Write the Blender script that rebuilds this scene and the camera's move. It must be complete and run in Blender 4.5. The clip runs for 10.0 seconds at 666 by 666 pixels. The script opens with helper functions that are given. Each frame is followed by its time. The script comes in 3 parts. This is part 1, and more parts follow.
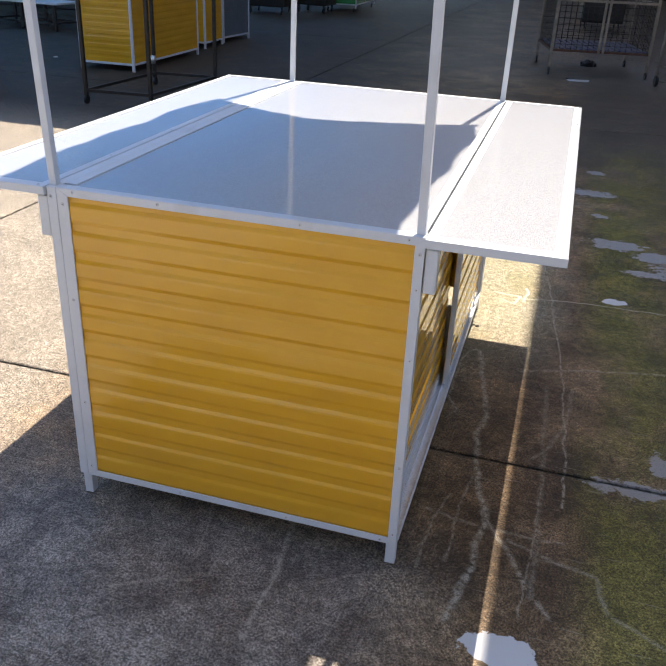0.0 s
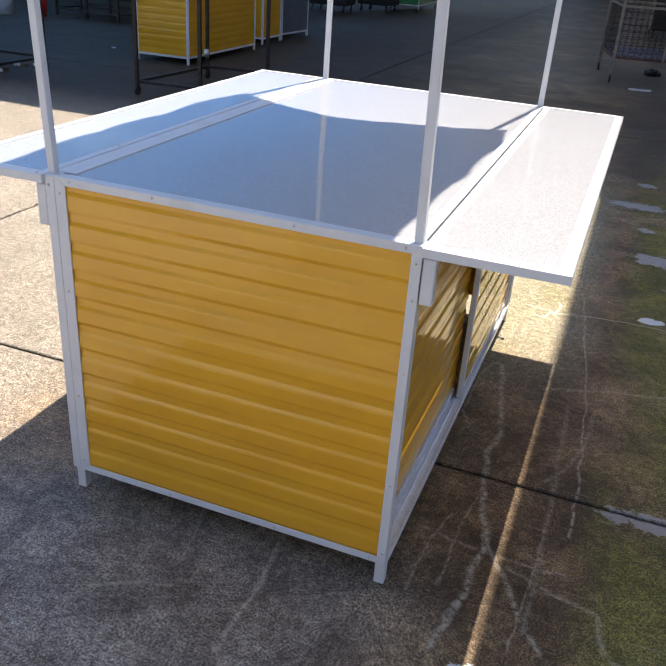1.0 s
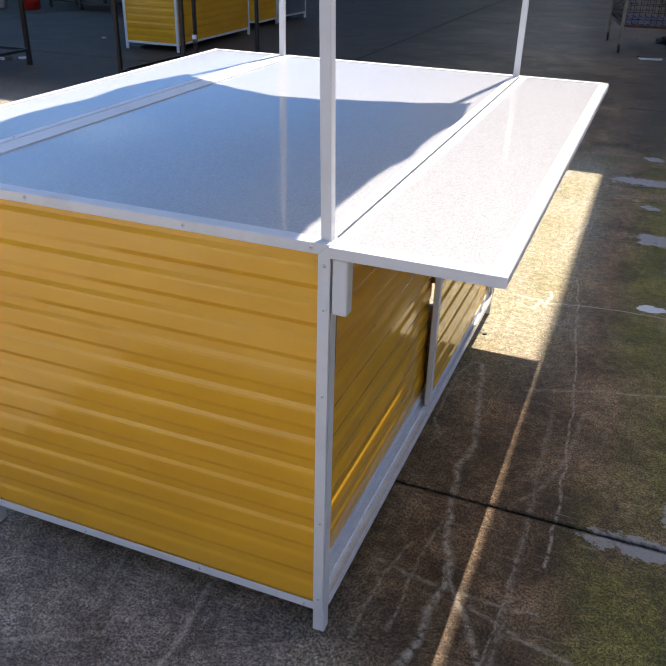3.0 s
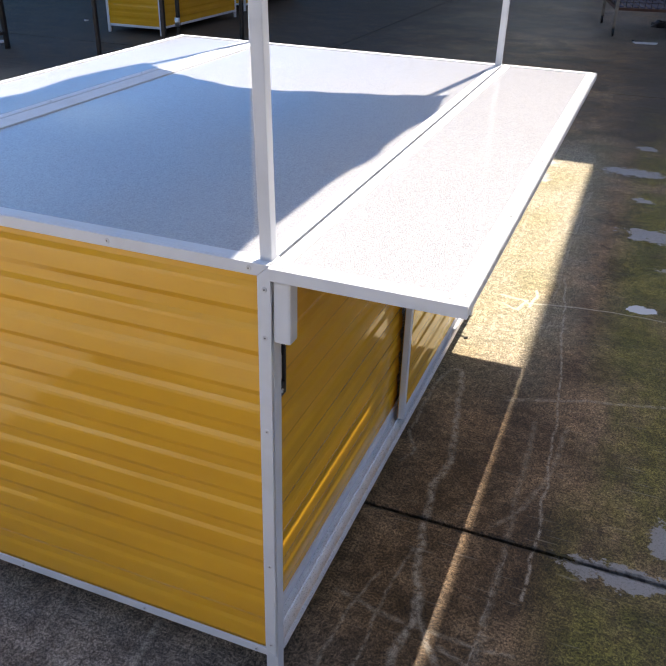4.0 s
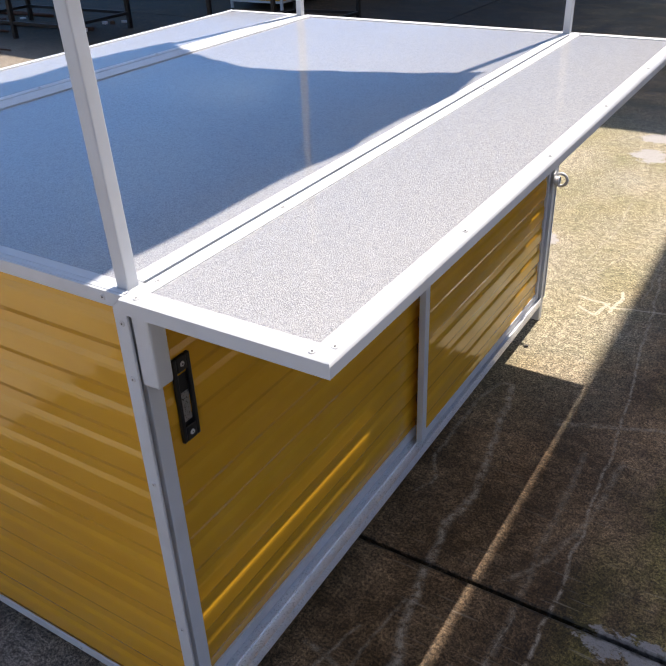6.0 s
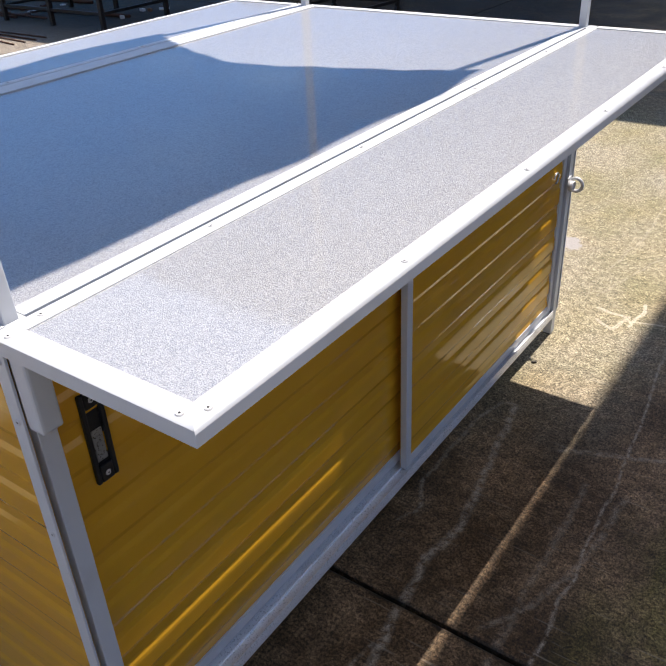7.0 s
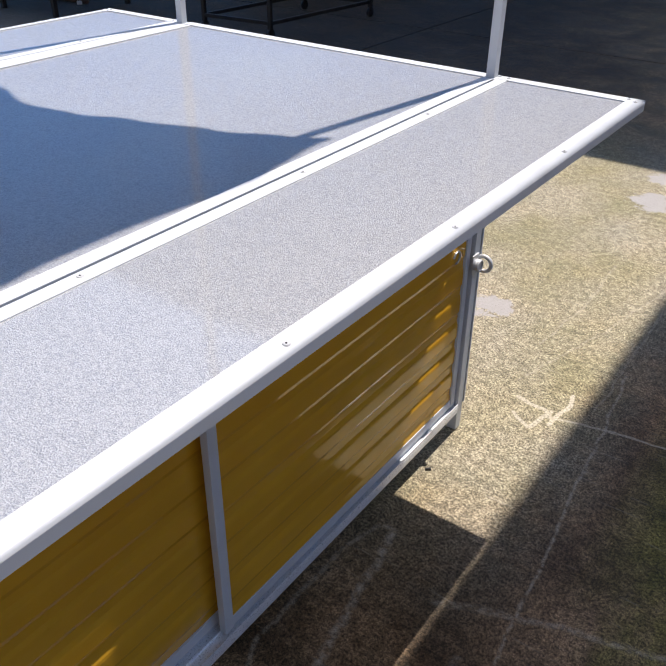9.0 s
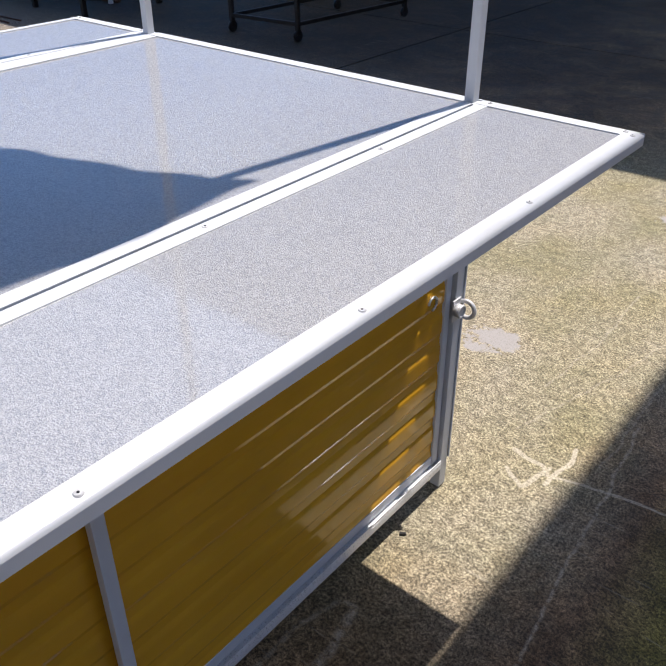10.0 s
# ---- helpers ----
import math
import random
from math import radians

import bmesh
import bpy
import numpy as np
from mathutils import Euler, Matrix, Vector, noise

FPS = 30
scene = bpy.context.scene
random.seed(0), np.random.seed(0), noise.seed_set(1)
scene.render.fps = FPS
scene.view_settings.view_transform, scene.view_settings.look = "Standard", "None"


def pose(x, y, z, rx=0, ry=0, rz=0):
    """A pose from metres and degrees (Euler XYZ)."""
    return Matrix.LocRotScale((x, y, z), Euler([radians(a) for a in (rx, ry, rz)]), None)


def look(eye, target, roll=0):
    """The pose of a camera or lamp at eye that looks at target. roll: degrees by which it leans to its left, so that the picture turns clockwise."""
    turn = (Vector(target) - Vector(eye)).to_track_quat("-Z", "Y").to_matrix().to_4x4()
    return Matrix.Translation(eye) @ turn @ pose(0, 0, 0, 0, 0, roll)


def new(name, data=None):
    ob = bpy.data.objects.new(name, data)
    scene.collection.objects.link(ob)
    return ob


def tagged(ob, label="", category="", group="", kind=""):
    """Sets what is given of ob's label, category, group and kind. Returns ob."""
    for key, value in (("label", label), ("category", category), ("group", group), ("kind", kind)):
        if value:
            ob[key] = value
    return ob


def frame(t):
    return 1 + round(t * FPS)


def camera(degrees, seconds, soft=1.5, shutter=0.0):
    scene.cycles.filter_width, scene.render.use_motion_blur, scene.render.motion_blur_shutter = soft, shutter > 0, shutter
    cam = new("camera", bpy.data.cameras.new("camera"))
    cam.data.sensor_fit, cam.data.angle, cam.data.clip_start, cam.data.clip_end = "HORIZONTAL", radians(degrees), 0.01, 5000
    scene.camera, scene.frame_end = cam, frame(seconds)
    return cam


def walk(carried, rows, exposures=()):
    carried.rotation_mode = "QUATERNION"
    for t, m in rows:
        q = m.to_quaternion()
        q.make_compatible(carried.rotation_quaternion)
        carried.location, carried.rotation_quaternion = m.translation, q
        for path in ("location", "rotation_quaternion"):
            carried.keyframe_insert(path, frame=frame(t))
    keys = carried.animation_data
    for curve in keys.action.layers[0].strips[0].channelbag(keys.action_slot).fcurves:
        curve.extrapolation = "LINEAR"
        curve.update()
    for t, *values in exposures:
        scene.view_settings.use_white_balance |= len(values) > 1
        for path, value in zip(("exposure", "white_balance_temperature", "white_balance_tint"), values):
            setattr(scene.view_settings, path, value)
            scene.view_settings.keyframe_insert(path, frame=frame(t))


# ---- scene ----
cam = camera(45.5, 10.0)
PATH = [
    (0, (0.274, -1.769, 1.643), (-0.202, -0.044, 0.751), 2.7),
    (0.5, (0.332, -1.701, 1.639), (-0.18, 0.013, 0.746), 4.0),
    (1, (0.382, -1.639, 1.628), (-0.213, 0.046, 0.729), 4.1),
    (1.5, (0.43, -1.573, 1.607), (-0.217, 0.09, 0.705), 4.1),
    (2, (0.458, -1.504, 1.584), (-0.195, 0.155, 0.678), 2.1),
    (2.5, (0.486, -1.396, 1.562), (-0.163, 0.259, 0.645), 1.4),
    (2.7, (0.496, -1.344, 1.558), (-0.152, 0.310, 0.634), 1.4),
    (4, (0.516, -1.06, 1.545), (-0.107, 0.576, 0.578), 1.6),
    (4.5, (0.544, -0.972, 1.53), (-0.08, 0.654, 0.547), 1.5),
    (5, (0.595, -0.873, 1.52), (-0.087, 0.721, 0.523), 0.6),
    (5.5, (0.669, -0.741, 1.515), (-0.152, 0.777, 0.504), -1.2),
    (5.7, (0.702, -0.698, 1.512), (-0.17, 0.788, 0.497), -1.8),
    (6.8, (0.783, -0.468, 1.481), (-0.227, 0.912, 0.443), -2.7),
    (7, (0.793, -0.411, 1.483), (-0.226, 0.959, 0.441), -2.8),
    (7.5, (0.804, -0.22, 1.495), (-0.216, 1.141, 0.442), -2.0),
    (8, (0.799, -0.069, 1.504), (-0.209, 1.297, 0.448), -1.3),
    (8.5, (0.789, 0.089, 1.497), (-0.212, 1.458, 0.437), -0.5),
    (9, (0.778, 0.229, 1.486), (-0.213, 1.603, 0.422), 0.5),
    (9.5, (0.778, 0.408, 1.482), (-0.24, 1.756, 0.411), 0.7),
    (10, (0.781, 0.549, 1.476), (-0.298, 1.849, 0.404), -0.2),
]
EXPOSURES = [(0, 1.46, 7150, 13), (2.5, 1.47, 7150, 14), (4.5, 1.52, 7200, 15), (5.5, 1.19, 7050, 15), (7.5, 0.86, 6750, 15), (10, 0.64, 6600, 15)]
walk(cam, [(t, look(eye, target, roll)) for t, eye, target, roll in PATH], EXPOSURES)

# ---------------------------------------------------------------- light
SUN = Vector((0.0585, 0.368, 1.0))
world = bpy.data.worlds.new("sky")
scene.world = world
world.use_nodes = True
wn = world.node_tree.nodes
sky = wn.new("ShaderNodeTexSky")
sky.sky_type, sky.sun_disc = "NISHITA", False
sky.sun_elevation, sky.sun_rotation = math.atan2(1.0, math.hypot(SUN.x, SUN.y)), math.atan2(SUN.x, SUN.y)
sky.air_density, sky.dust_density, sky.ozone_density = 1.0, 0.6, 1.3
wn["Background"].inputs["Strength"].default_value = 0.125
world.node_tree.links.new(sky.outputs[0], wn["Background"].inputs["Color"])
lamp = bpy.data.lights.new("sun", "SUN")
lamp.energy, lamp.angle, lamp.color = 4.0, radians(0.53), (1.0, 0.965, 0.89)
sun = new("sun", lamp)
sun.matrix_world = look(SUN * 30, (0, 0, 0))


# ---------------------------------------------------------------- materials
class Mat:
    """A node material with a principled shader and small node helpers."""

    def __init__(self, name, rough=0.5, metal=0.0, color=(0.5, 0.5, 0.5), coat=0.0, ior=1.5):
        self.m = bpy.data.materials.new(name)
        self.m.use_nodes = True
        self.t = self.m.node_tree
        self.b = self.t.nodes["Principled BSDF"]
        self.b.inputs["Roughness"].default_value = rough
        self.b.inputs["Metallic"].default_value = metal
        self.b.inputs["Base Color"].default_value = (*color, 1)
        self.b.inputs["Coat Weight"].default_value = coat
        self.b.inputs["Coat Roughness"].default_value = 0.05
        self.b.inputs["IOR"].default_value = ior
        self._p = None

    def put(self, socket, value):
        if hasattr(value, "is_output"):
            self.t.links.new(value, socket)
        else:
            socket.default_value = value

    def place(self, scale=(1, 1, 1), loc=(0, 0, 0), world_space=True):
        if world_space:
            src = self.t.nodes.new("ShaderNodeNewGeometry").outputs["Position"]
        else:
            src = self.t.nodes.new("ShaderNodeTexCoord").outputs["Object"]
        n = self.t.nodes.new("ShaderNodeMapping")
        n.inputs["Scale"].default_value, n.inputs["Location"].default_value = scale, loc
        self.t.links.new(src, n.inputs["Vector"])
        return n.outputs[0]

    def noise(self, scale, detail=4, rough=0.55, vec=None, warp=0.0):
        n = self.t.nodes.new("ShaderNodeTexNoise")
        n.inputs["Scale"].default_value, n.inputs["Detail"].default_value = scale, detail
        n.inputs["Roughness"].default_value, n.inputs["Distortion"].default_value = rough, warp
        self.t.links.new(vec if vec is not None else self.place(), n.inputs["Vector"])
        return n.outputs["Fac"]

    def ramp(self, fac, stops):
        n = self.t.nodes.new("ShaderNodeValToRGB")
        e = n.color_ramp.elements
        while len(e) < len(stops):
            e.new(0.5)
        for k, (p, c) in zip(e, stops):
            k.position = p
            k.color = (c, c, c, 1) if isinstance(c, (int, float)) else (*c, 1)
        self.t.links.new(fac, n.inputs["Fac"])
        return n.outputs["Color"]

    def mix(self, fac, a, b, how="MIX"):
        n = self.t.nodes.new("ShaderNodeMix")
        n.data_type, n.blend_type = "RGBA", how
        for i, v in ((0, fac), (6, a), (7, b)):
            self.put(n.inputs[i], (*v, 1) if isinstance(v, tuple) else v)
        return n.outputs[2]

    def math(self, op, a, b=0.0, c=0.0):
        n = self.t.nodes.new("ShaderNodeMath")
        n.operation = op
        for i, v in enumerate((a, b, c)):
            self.put(n.inputs[i], v)
        return n.outputs[0]

    def span(self, v, a, b, c=0.0, d=1.0):
        n = self.t.nodes.new("ShaderNodeMapRange")
        for i, q in enumerate((v, a, b, c, d)):
            self.put(n.inputs[i], q)
        return n.outputs[0]

    def xyz(self):
        if self._p is None:
            g = self.t.nodes.new("ShaderNodeNewGeometry").outputs["Position"]
            n = self.t.nodes.new("ShaderNodeSeparateXYZ")
            self.t.links.new(g, n.inputs[0])
            self._p = n.outputs
        return self._p

    def bump(self, height, strength=0.2, dist=0.002):
        n = self.t.nodes.new("ShaderNodeBump")
        n.inputs["Strength"].default_value, n.inputs["Distance"].default_value = strength, dist
        self.t.links.new(height, n.inputs["Height"])
        self.t.links.new(n.outputs[0], self.b.inputs["Normal"])

    def color(self, v):
        self.put(self.b.inputs["Base Color"], v)
        return self

    def rough(self, v):
        self.put(self.b.inputs["Roughness"], v)
        return self


def plain(name, color, rough=0.5, metal=0.0, vary=0.25, scale=9.0, bump=0.15, coat=0.0):
    """A painted or bare surface with stains and fine grain at two scales."""
    m = Mat(name, rough, metal, color, coat)
    big, fine = m.noise(scale, 5), m.noise(scale * 14, 3)
    k = m.math("MULTIPLY_ADD", fine, 0.35, m.math("MULTIPLY", big, 0.65))
    m.color(m.mix(m.span(k, 0.35, 0.65), tuple(c * (1 - vary) for c in color), tuple(min(1, c * (1 + vary * 0.6)) for c in color)))
    m.rough(m.span(fine, 0.2, 0.8, max(0.02, rough * 0.75), min(1, rough * 1.25)))
    if bump:
        m.bump(fine, bump)
    return m.m


def make_white():
    m = Mat("white_coated_aluminium", 0.38, 0.0, (0.8, 0.81, 0.82))
    d = m.noise(6, 6)
    s = m.noise(60, 3, vec=m.place((1, 1, 0.15)))
    m.color(m.mix(m.span(d, 0.52, 0.75), (0.585, 0.605, 0.635), (0.50, 0.51, 0.525)))
    m.rough(m.span(s, 0.3, 0.7, 0.28, 0.48))
    m.bump(s, 0.06, 0.001)
    return m.m


def make_yellow():
    m = Mat("yellow_enamelled_steel", 0.2, 0.0, (0.5, 0.28, 0.02), coat=0.08, ior=1.5)
    a = m.noise(3.0, 4, vec=m.place((1, 1, 2.5)))
    m.color(m.mix(m.span(a, 0.35, 0.7), (0.650, 0.322, 0.022), (0.720, 0.372, 0.026)))
    m.rough(m.span(a, 0.3, 0.7, 0.07, 0.12))
    w = m.noise(5.0, 2, vec=m.place((1.0, 1.0, 3.0)))
    m.bump(w, 0.10, 0.012)
    return m.m


def make_laminate():
    """Grained grey sheet under a smooth clear film: the grain shows in hard light, the film mirrors the roof."""
    m = Mat("speckled_glossy_laminate", 0.55, 0.0, (0.5, 0.5, 0.5), coat=1.0)
    m.b.inputs["Coat IOR"].default_value = 2.25
    m.put(m.b.inputs["Coat Roughness"], m.span(m.noise(7, 5), 0.3, 0.8, 0.04, 0.09))
    m.b.inputs["Specular IOR Level"].default_value = 0.3
    coarse = m.math("MULTIPLY_ADD", m.noise(250, 3, 0.7), 0.38, m.math("MULTIPLY", m.noise(150, 3, 0.7), 0.18))
    g = m.math("MULTIPLY_ADD", m.noise(520, 2, 0.6), 0.44, coarse)
    m.color(m.ramp(g, [(0.43, (0.37, 0.375, 0.395)), (0.475, (0.45, 0.45, 0.465)), (0.52, (0.51, 0.51, 0.52)), (0.565, (0.58, 0.58, 0.59))]))
    m.bump(g, 1.0, 0.009)
    return m.m


def make_sky_sheeting():
    """Translucent roof sheet tinted as blue sky for the counter to mirror, greyer towards one side."""
    m = Mat("sky_tinted_translucent_roofing", 0.5, 0.0, (0.25, 0.27, 0.3))
    x = m.xyz()[0]
    drift = m.math("MULTIPLY_ADD", m.noise(0.16, 2), 4.0, x)
    tint = m.mix(m.span(drift, -8.0, -1.5), (0.175, 0.325, 0.50), (0.28, 0.295, 0.345))
    tint = m.mix(m.span(drift, -7.0, -12.5), tint, (0.23, 0.41, 0.62))
    # pale blotches in place of a mirrored cloud
    tint = m.mix(m.math("MULTIPLY", m.span(m.noise(0.13, 3, vec=m.place(loc=(7, 3, 0))), 0.55, 0.72), m.span(x, -9.0, -15.0, 0.0, 0.6)), tint, (0.45, 0.57, 0.70))
    n = m.t.nodes.new("ShaderNodeBsdfTranslucent")
    m.put(n.inputs["Color"], tint)
    mix = m.t.nodes.new("ShaderNodeMixShader")
    mix.inputs[0].default_value = 0.8
    m.t.links.new(m.b.outputs[0], mix.inputs[1])
    m.t.links.new(n.outputs[0], mix.inputs[2])
    m.t.links.new(mix.outputs[0], m.t.nodes["Material Output"].inputs["Surface"])
    return m.m


def seg(m, a, b, width, wob=None):
    """1 on the line from a to b, falling to 0 at its width."""
    x, y = m.px
    dx, dy = b[0] - a[0], b[1] - a[1]
    l2 = dx * dx + dy * dy
    t = m.math("MULTIPLY_ADD", x, dx / l2, m.math("MULTIPLY_ADD", y, dy / l2, -(a[0] * dx + a[1] * dy) / l2))
    n = m.t.nodes.new("ShaderNodeClamp")
    m.put(n.inputs[0], t)
    t = n.outputs[0]
    ex = m.math("SUBTRACT", m.math("SUBTRACT", x, a[0]), m.math("MULTIPLY", t, dx))
    ey = m.math("SUBTRACT", m.math("SUBTRACT", y, a[1]), m.math("MULTIPLY", t, dy))
    d = m.math("SQRT", m.math("ADD", m.math("MULTIPLY", ex, ex), m.math("MULTIPLY", ey, ey)))
    return m.span(d, width * 0.85, width * 0.15)


def blot(m, cx, cy, rx, ry, edge):
    """1 inside a ragged patch round (cx, cy)."""
    x, y = m.px
    ex = m.math("DIVIDE", m.math("SUBTRACT", x, cx), rx)
    ey = m.math("DIVIDE", m.math("SUBTRACT", y, cy), ry)
    d = m.math("SQRT", m.math("ADD", m.math("MULTIPLY", ex, ex), m.math("MULTIPLY", ey, ey)))
    return m.span(m.math("ADD", d, edge), 1.03, 0.97)


def most(m, masks):
    out = masks[0]
    for k in masks[1:]:
        out = m.math("MAXIMUM", out, k)
    return out


def make_concrete():
    m = Mat("stained_concrete", 0.5, 0.0, (0.2, 0.2, 0.2))
    m.b.inputs["Specular IOR Level"].default_value = 0.3
    x, y, z = m.xyz()
    w1, w2 = m.noise(9, 3), m.noise(9, 3, vec=m.place(loc=(5.3, 2.1, 0)))
    m.px = (m.math("ADD", m.math("MULTIPLY_ADD", y, 0.0072, x), m.math("MULTIPLY_ADD", w1, 0.036, -0.026)), m.math("ADD", m.math("MULTIPLY_ADD", y, 1.016, -0.013), m.math("MULTIPLY_ADD", w2, 0.036, -0.018)))
    big, mid, fine, grit = m.noise(0.7, 5, 0.6), m.noise(5, 7, 0.65), m.noise(140, 5, 0.8), m.noise(420, 3, 0.75)
    col = m.mix(m.span(big, 0.35, 0.65), (0.20, 0.135, 0.084), (0.33, 0.232, 0.150))
    blotch = m.noise(2.3, 6, 0.7, warp=0.6)
    col = m.mix(m.span(blotch, 0.40, 0.58), m.mix(1.0, col, (0.55, 0.52, 0.48), "MULTIPLY"), m.mix(1.0, col, (1.25, 1.22, 1.16), "MULTIPLY"))
    col = m.mix(m.span(mid, 0.38, 0.60), m.mix(1.0, col, (0.50, 0.48, 0.45), "MULTIPLY"), col)
    # workshop floor darkened from the roof's shadow edge inwards, its shade put into the colour
    roof_shade = m.math("MULTIPLY", m.span(m.math("MULTIPLY_ADD", mid, 0.5, y), 4.3, 5.0), m.span(m.math("MULTIPLY_ADD", big, 2.0, x), 0.8, -1.8))
    col = m.mix(m.math("MULTIPLY", roof_shade, 0.85), col, m.mix(m.span(mid, 0.35, 0.65), (0.020, 0.017, 0.014), (0.062, 0.053, 0.045)))
    # the same shade painted in on the right, less deep
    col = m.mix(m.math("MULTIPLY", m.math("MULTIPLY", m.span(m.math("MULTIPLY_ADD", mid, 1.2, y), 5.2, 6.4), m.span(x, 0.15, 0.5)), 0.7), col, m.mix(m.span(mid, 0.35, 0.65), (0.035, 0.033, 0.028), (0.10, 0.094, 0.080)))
    # dust on the workshop floor further in
    dust = m.math("MULTIPLY", m.span(m.math("MULTIPLY_ADD", mid, 2.0, y), 10.2, 11.6), m.span(x, -3.0, 0.5))
    dust = m.math("MULTIPLY", dust, m.math("SUBTRACT", 1.0, m.math("MULTIPLY", m.span(y, 12.0, 13.5), m.span(x, -0.3, 0.3))))
    col = m.mix(m.math("MULTIPLY", dust, 0.6), col, (0.23, 0.22, 0.21))
    # paler tan yard left, in front and far right, darker near the kiosk front
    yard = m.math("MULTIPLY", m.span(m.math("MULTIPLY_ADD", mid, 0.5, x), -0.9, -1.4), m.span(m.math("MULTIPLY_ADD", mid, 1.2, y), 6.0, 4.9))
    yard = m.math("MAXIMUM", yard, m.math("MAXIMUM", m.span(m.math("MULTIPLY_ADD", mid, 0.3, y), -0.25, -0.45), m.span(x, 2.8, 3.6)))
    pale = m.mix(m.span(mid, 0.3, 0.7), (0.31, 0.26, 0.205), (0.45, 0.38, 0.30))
    yard_front = m.mix(m.span(mid, 0.3, 0.7), (0.21, 0.185, 0.16), (0.33, 0.295, 0.26))
    col = m.mix(yard, col, m.mix(m.math("MULTIPLY", m.span(y, -0.6, -0.2), m.span(x, 1.0, -0.5)), pale, yard_front))
    # unseen yard behind the camera, tinted cool grey to bounce bluish light forward
    bounce_yard = m.math("MULTIPLY", m.span(m.math("MULTIPLY_ADD", mid, 0.6, y), -1.0, -1.8), 0.9)
    col = m.mix(bounce_yard, col, m.mix(m.span(mid, 0.3, 0.7), (0.36, 0.37, 0.39), (0.48, 0.49, 0.51)))
    # greyer concrete in front of the kiosk
    grey_front = m.math("MULTIPLY", m.span(m.math("MULTIPLY_ADD", mid, 0.4, y), 0.50, 0.10), m.span(m.math("MULTIPLY_ADD", mid, 0.3, x), 0.42, 0.02))
    grey_front = m.math("MULTIPLY", grey_front, m.span(x, -1.6, -1.2))
    col = m.mix(m.math("MULTIPLY", grey_front, 0.85), col, m.mix(m.span(mid, 0.36, 0.64), (0.135, 0.118, 0.114), (0.35, 0.318, 0.305)))
    # ochre film beside the kiosk, its outline and paler lit tone following the sun patch
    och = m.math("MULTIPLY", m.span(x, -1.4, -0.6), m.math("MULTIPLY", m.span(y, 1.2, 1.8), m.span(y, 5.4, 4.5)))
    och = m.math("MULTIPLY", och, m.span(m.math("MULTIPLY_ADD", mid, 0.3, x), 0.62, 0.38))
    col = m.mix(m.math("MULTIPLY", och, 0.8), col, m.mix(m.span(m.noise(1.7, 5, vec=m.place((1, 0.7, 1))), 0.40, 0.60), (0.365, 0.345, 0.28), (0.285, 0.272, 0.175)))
    # green algae along the damp side, a lens-flare-like green streak painted in with it
    band = m.math("MULTIPLY", m.math("MULTIPLY", m.span(x, 0.46, 0.62), m.span(x, 1.4, 0.75)), m.span(y, 6.6, 5.2))
    damp = m.math("MULTIPLY", band, m.span(m.noise(1.5, 5, 0.65, vec=m.place((1.5, 0.8, 1))), 0.37, 0.53))
    col = m.mix(m.math("MULTIPLY", damp, 0.8), col, m.mix(m.span(mid, 0.35, 0.65), (0.095, 0.098, 0.016), (0.25, 0.225, 0.050)))
    # mottling and grit
    col = m.mix(m.span(m.noise(34, 6, 0.80), 0.44, 0.56), m.mix(1.0, col, (0.66, 0.645, 0.62), "MULTIPLY"), m.mix(1.0, col, (1.14, 1.135, 1.12), "MULTIPLY"))
    col = m.mix(m.span(fine, 0.43, 0.57), m.mix(1.0, col, (0.36, 0.345, 0.32), "MULTIPLY"), m.mix(1.0, col, (1.52, 1.51, 1.46), "MULTIPLY"))
    col = m.mix(m.span(grit, 0.44, 0.56), m.mix(1.0, col, (0.50, 0.49, 0.47), "MULTIPLY"), m.mix(1.0, col, (1.38, 1.36, 1.31), "MULTIPLY"))
    # fine criss-cross scratches
    sc = []
    for k, turn in enumerate((24, 71, 97, 118, 163)):
        v = m.place((4.5, 80.0, 1), (k * 1.7, k * 3.1, 0))
        v.node.inputs["Rotation"].default_value = (0, 0, radians(turn))
        sc.append(m.span(m.noise(1.0, 2, 0.5, vec=v), 0.70, 0.75))
    col = m.mix(m.math("MULTIPLY", most(m, sc), 0.24), col, (0.52, 0.47, 0.38))
    marks = []
    for width, strength, *pts in STREAKS:
        for a, b in zip(pts, pts[1:]):
            marks.append(m.math("MULTIPLY", seg(m, a, b, width), strength))
    broken = m.math("MULTIPLY", m.span(m.noise(48, 5, 0.75), 0.40, 0.56), m.span(grit, 0.42, 0.54, 0.1, 1.0))
    col = m.mix(m.math("MULTIPLY", most(m, marks), broken), col, (0.62, 0.55, 0.44))
    # peeled pale patches with ragged edges
    edge = m.math("MULTIPLY_ADD", m.noise(11, 9, 0.8, vec=m.place((0.8, 1.0, 1))), 4.4, -2.15)
    patch = m.math("MULTIPLY", most(m, [blot(m, *p, edge) for p in PATCHES]), m.span(fine, 0.36, 0.46, 0.35, 1.0))
    col = m.mix(patch, col, m.mix(m.span(grit, 0.35, 0.65), (0.26, 0.245, 0.235), (0.37, 0.35, 0.335)))
    # chipped white paint
    edge2 = m.math("MULTIPLY_ADD", m.noise(26, 5, 0.7), 1.4, -0.7)
    splash = most(m, [blot(m, *p, edge2) for p in SPLASHES])
    col = m.mix(splash, col, (0.62, 0.61, 0.60))
    # drawn white marks and the dirty edges of the joints
    drawn = []
    for width, strength, *pts in MARKS:
        for a, b in zip(pts, pts[1:]):
            drawn.append(m.math("MULTIPLY", m.span(seg(m, a, b, width), 0.25, 0.5), strength))
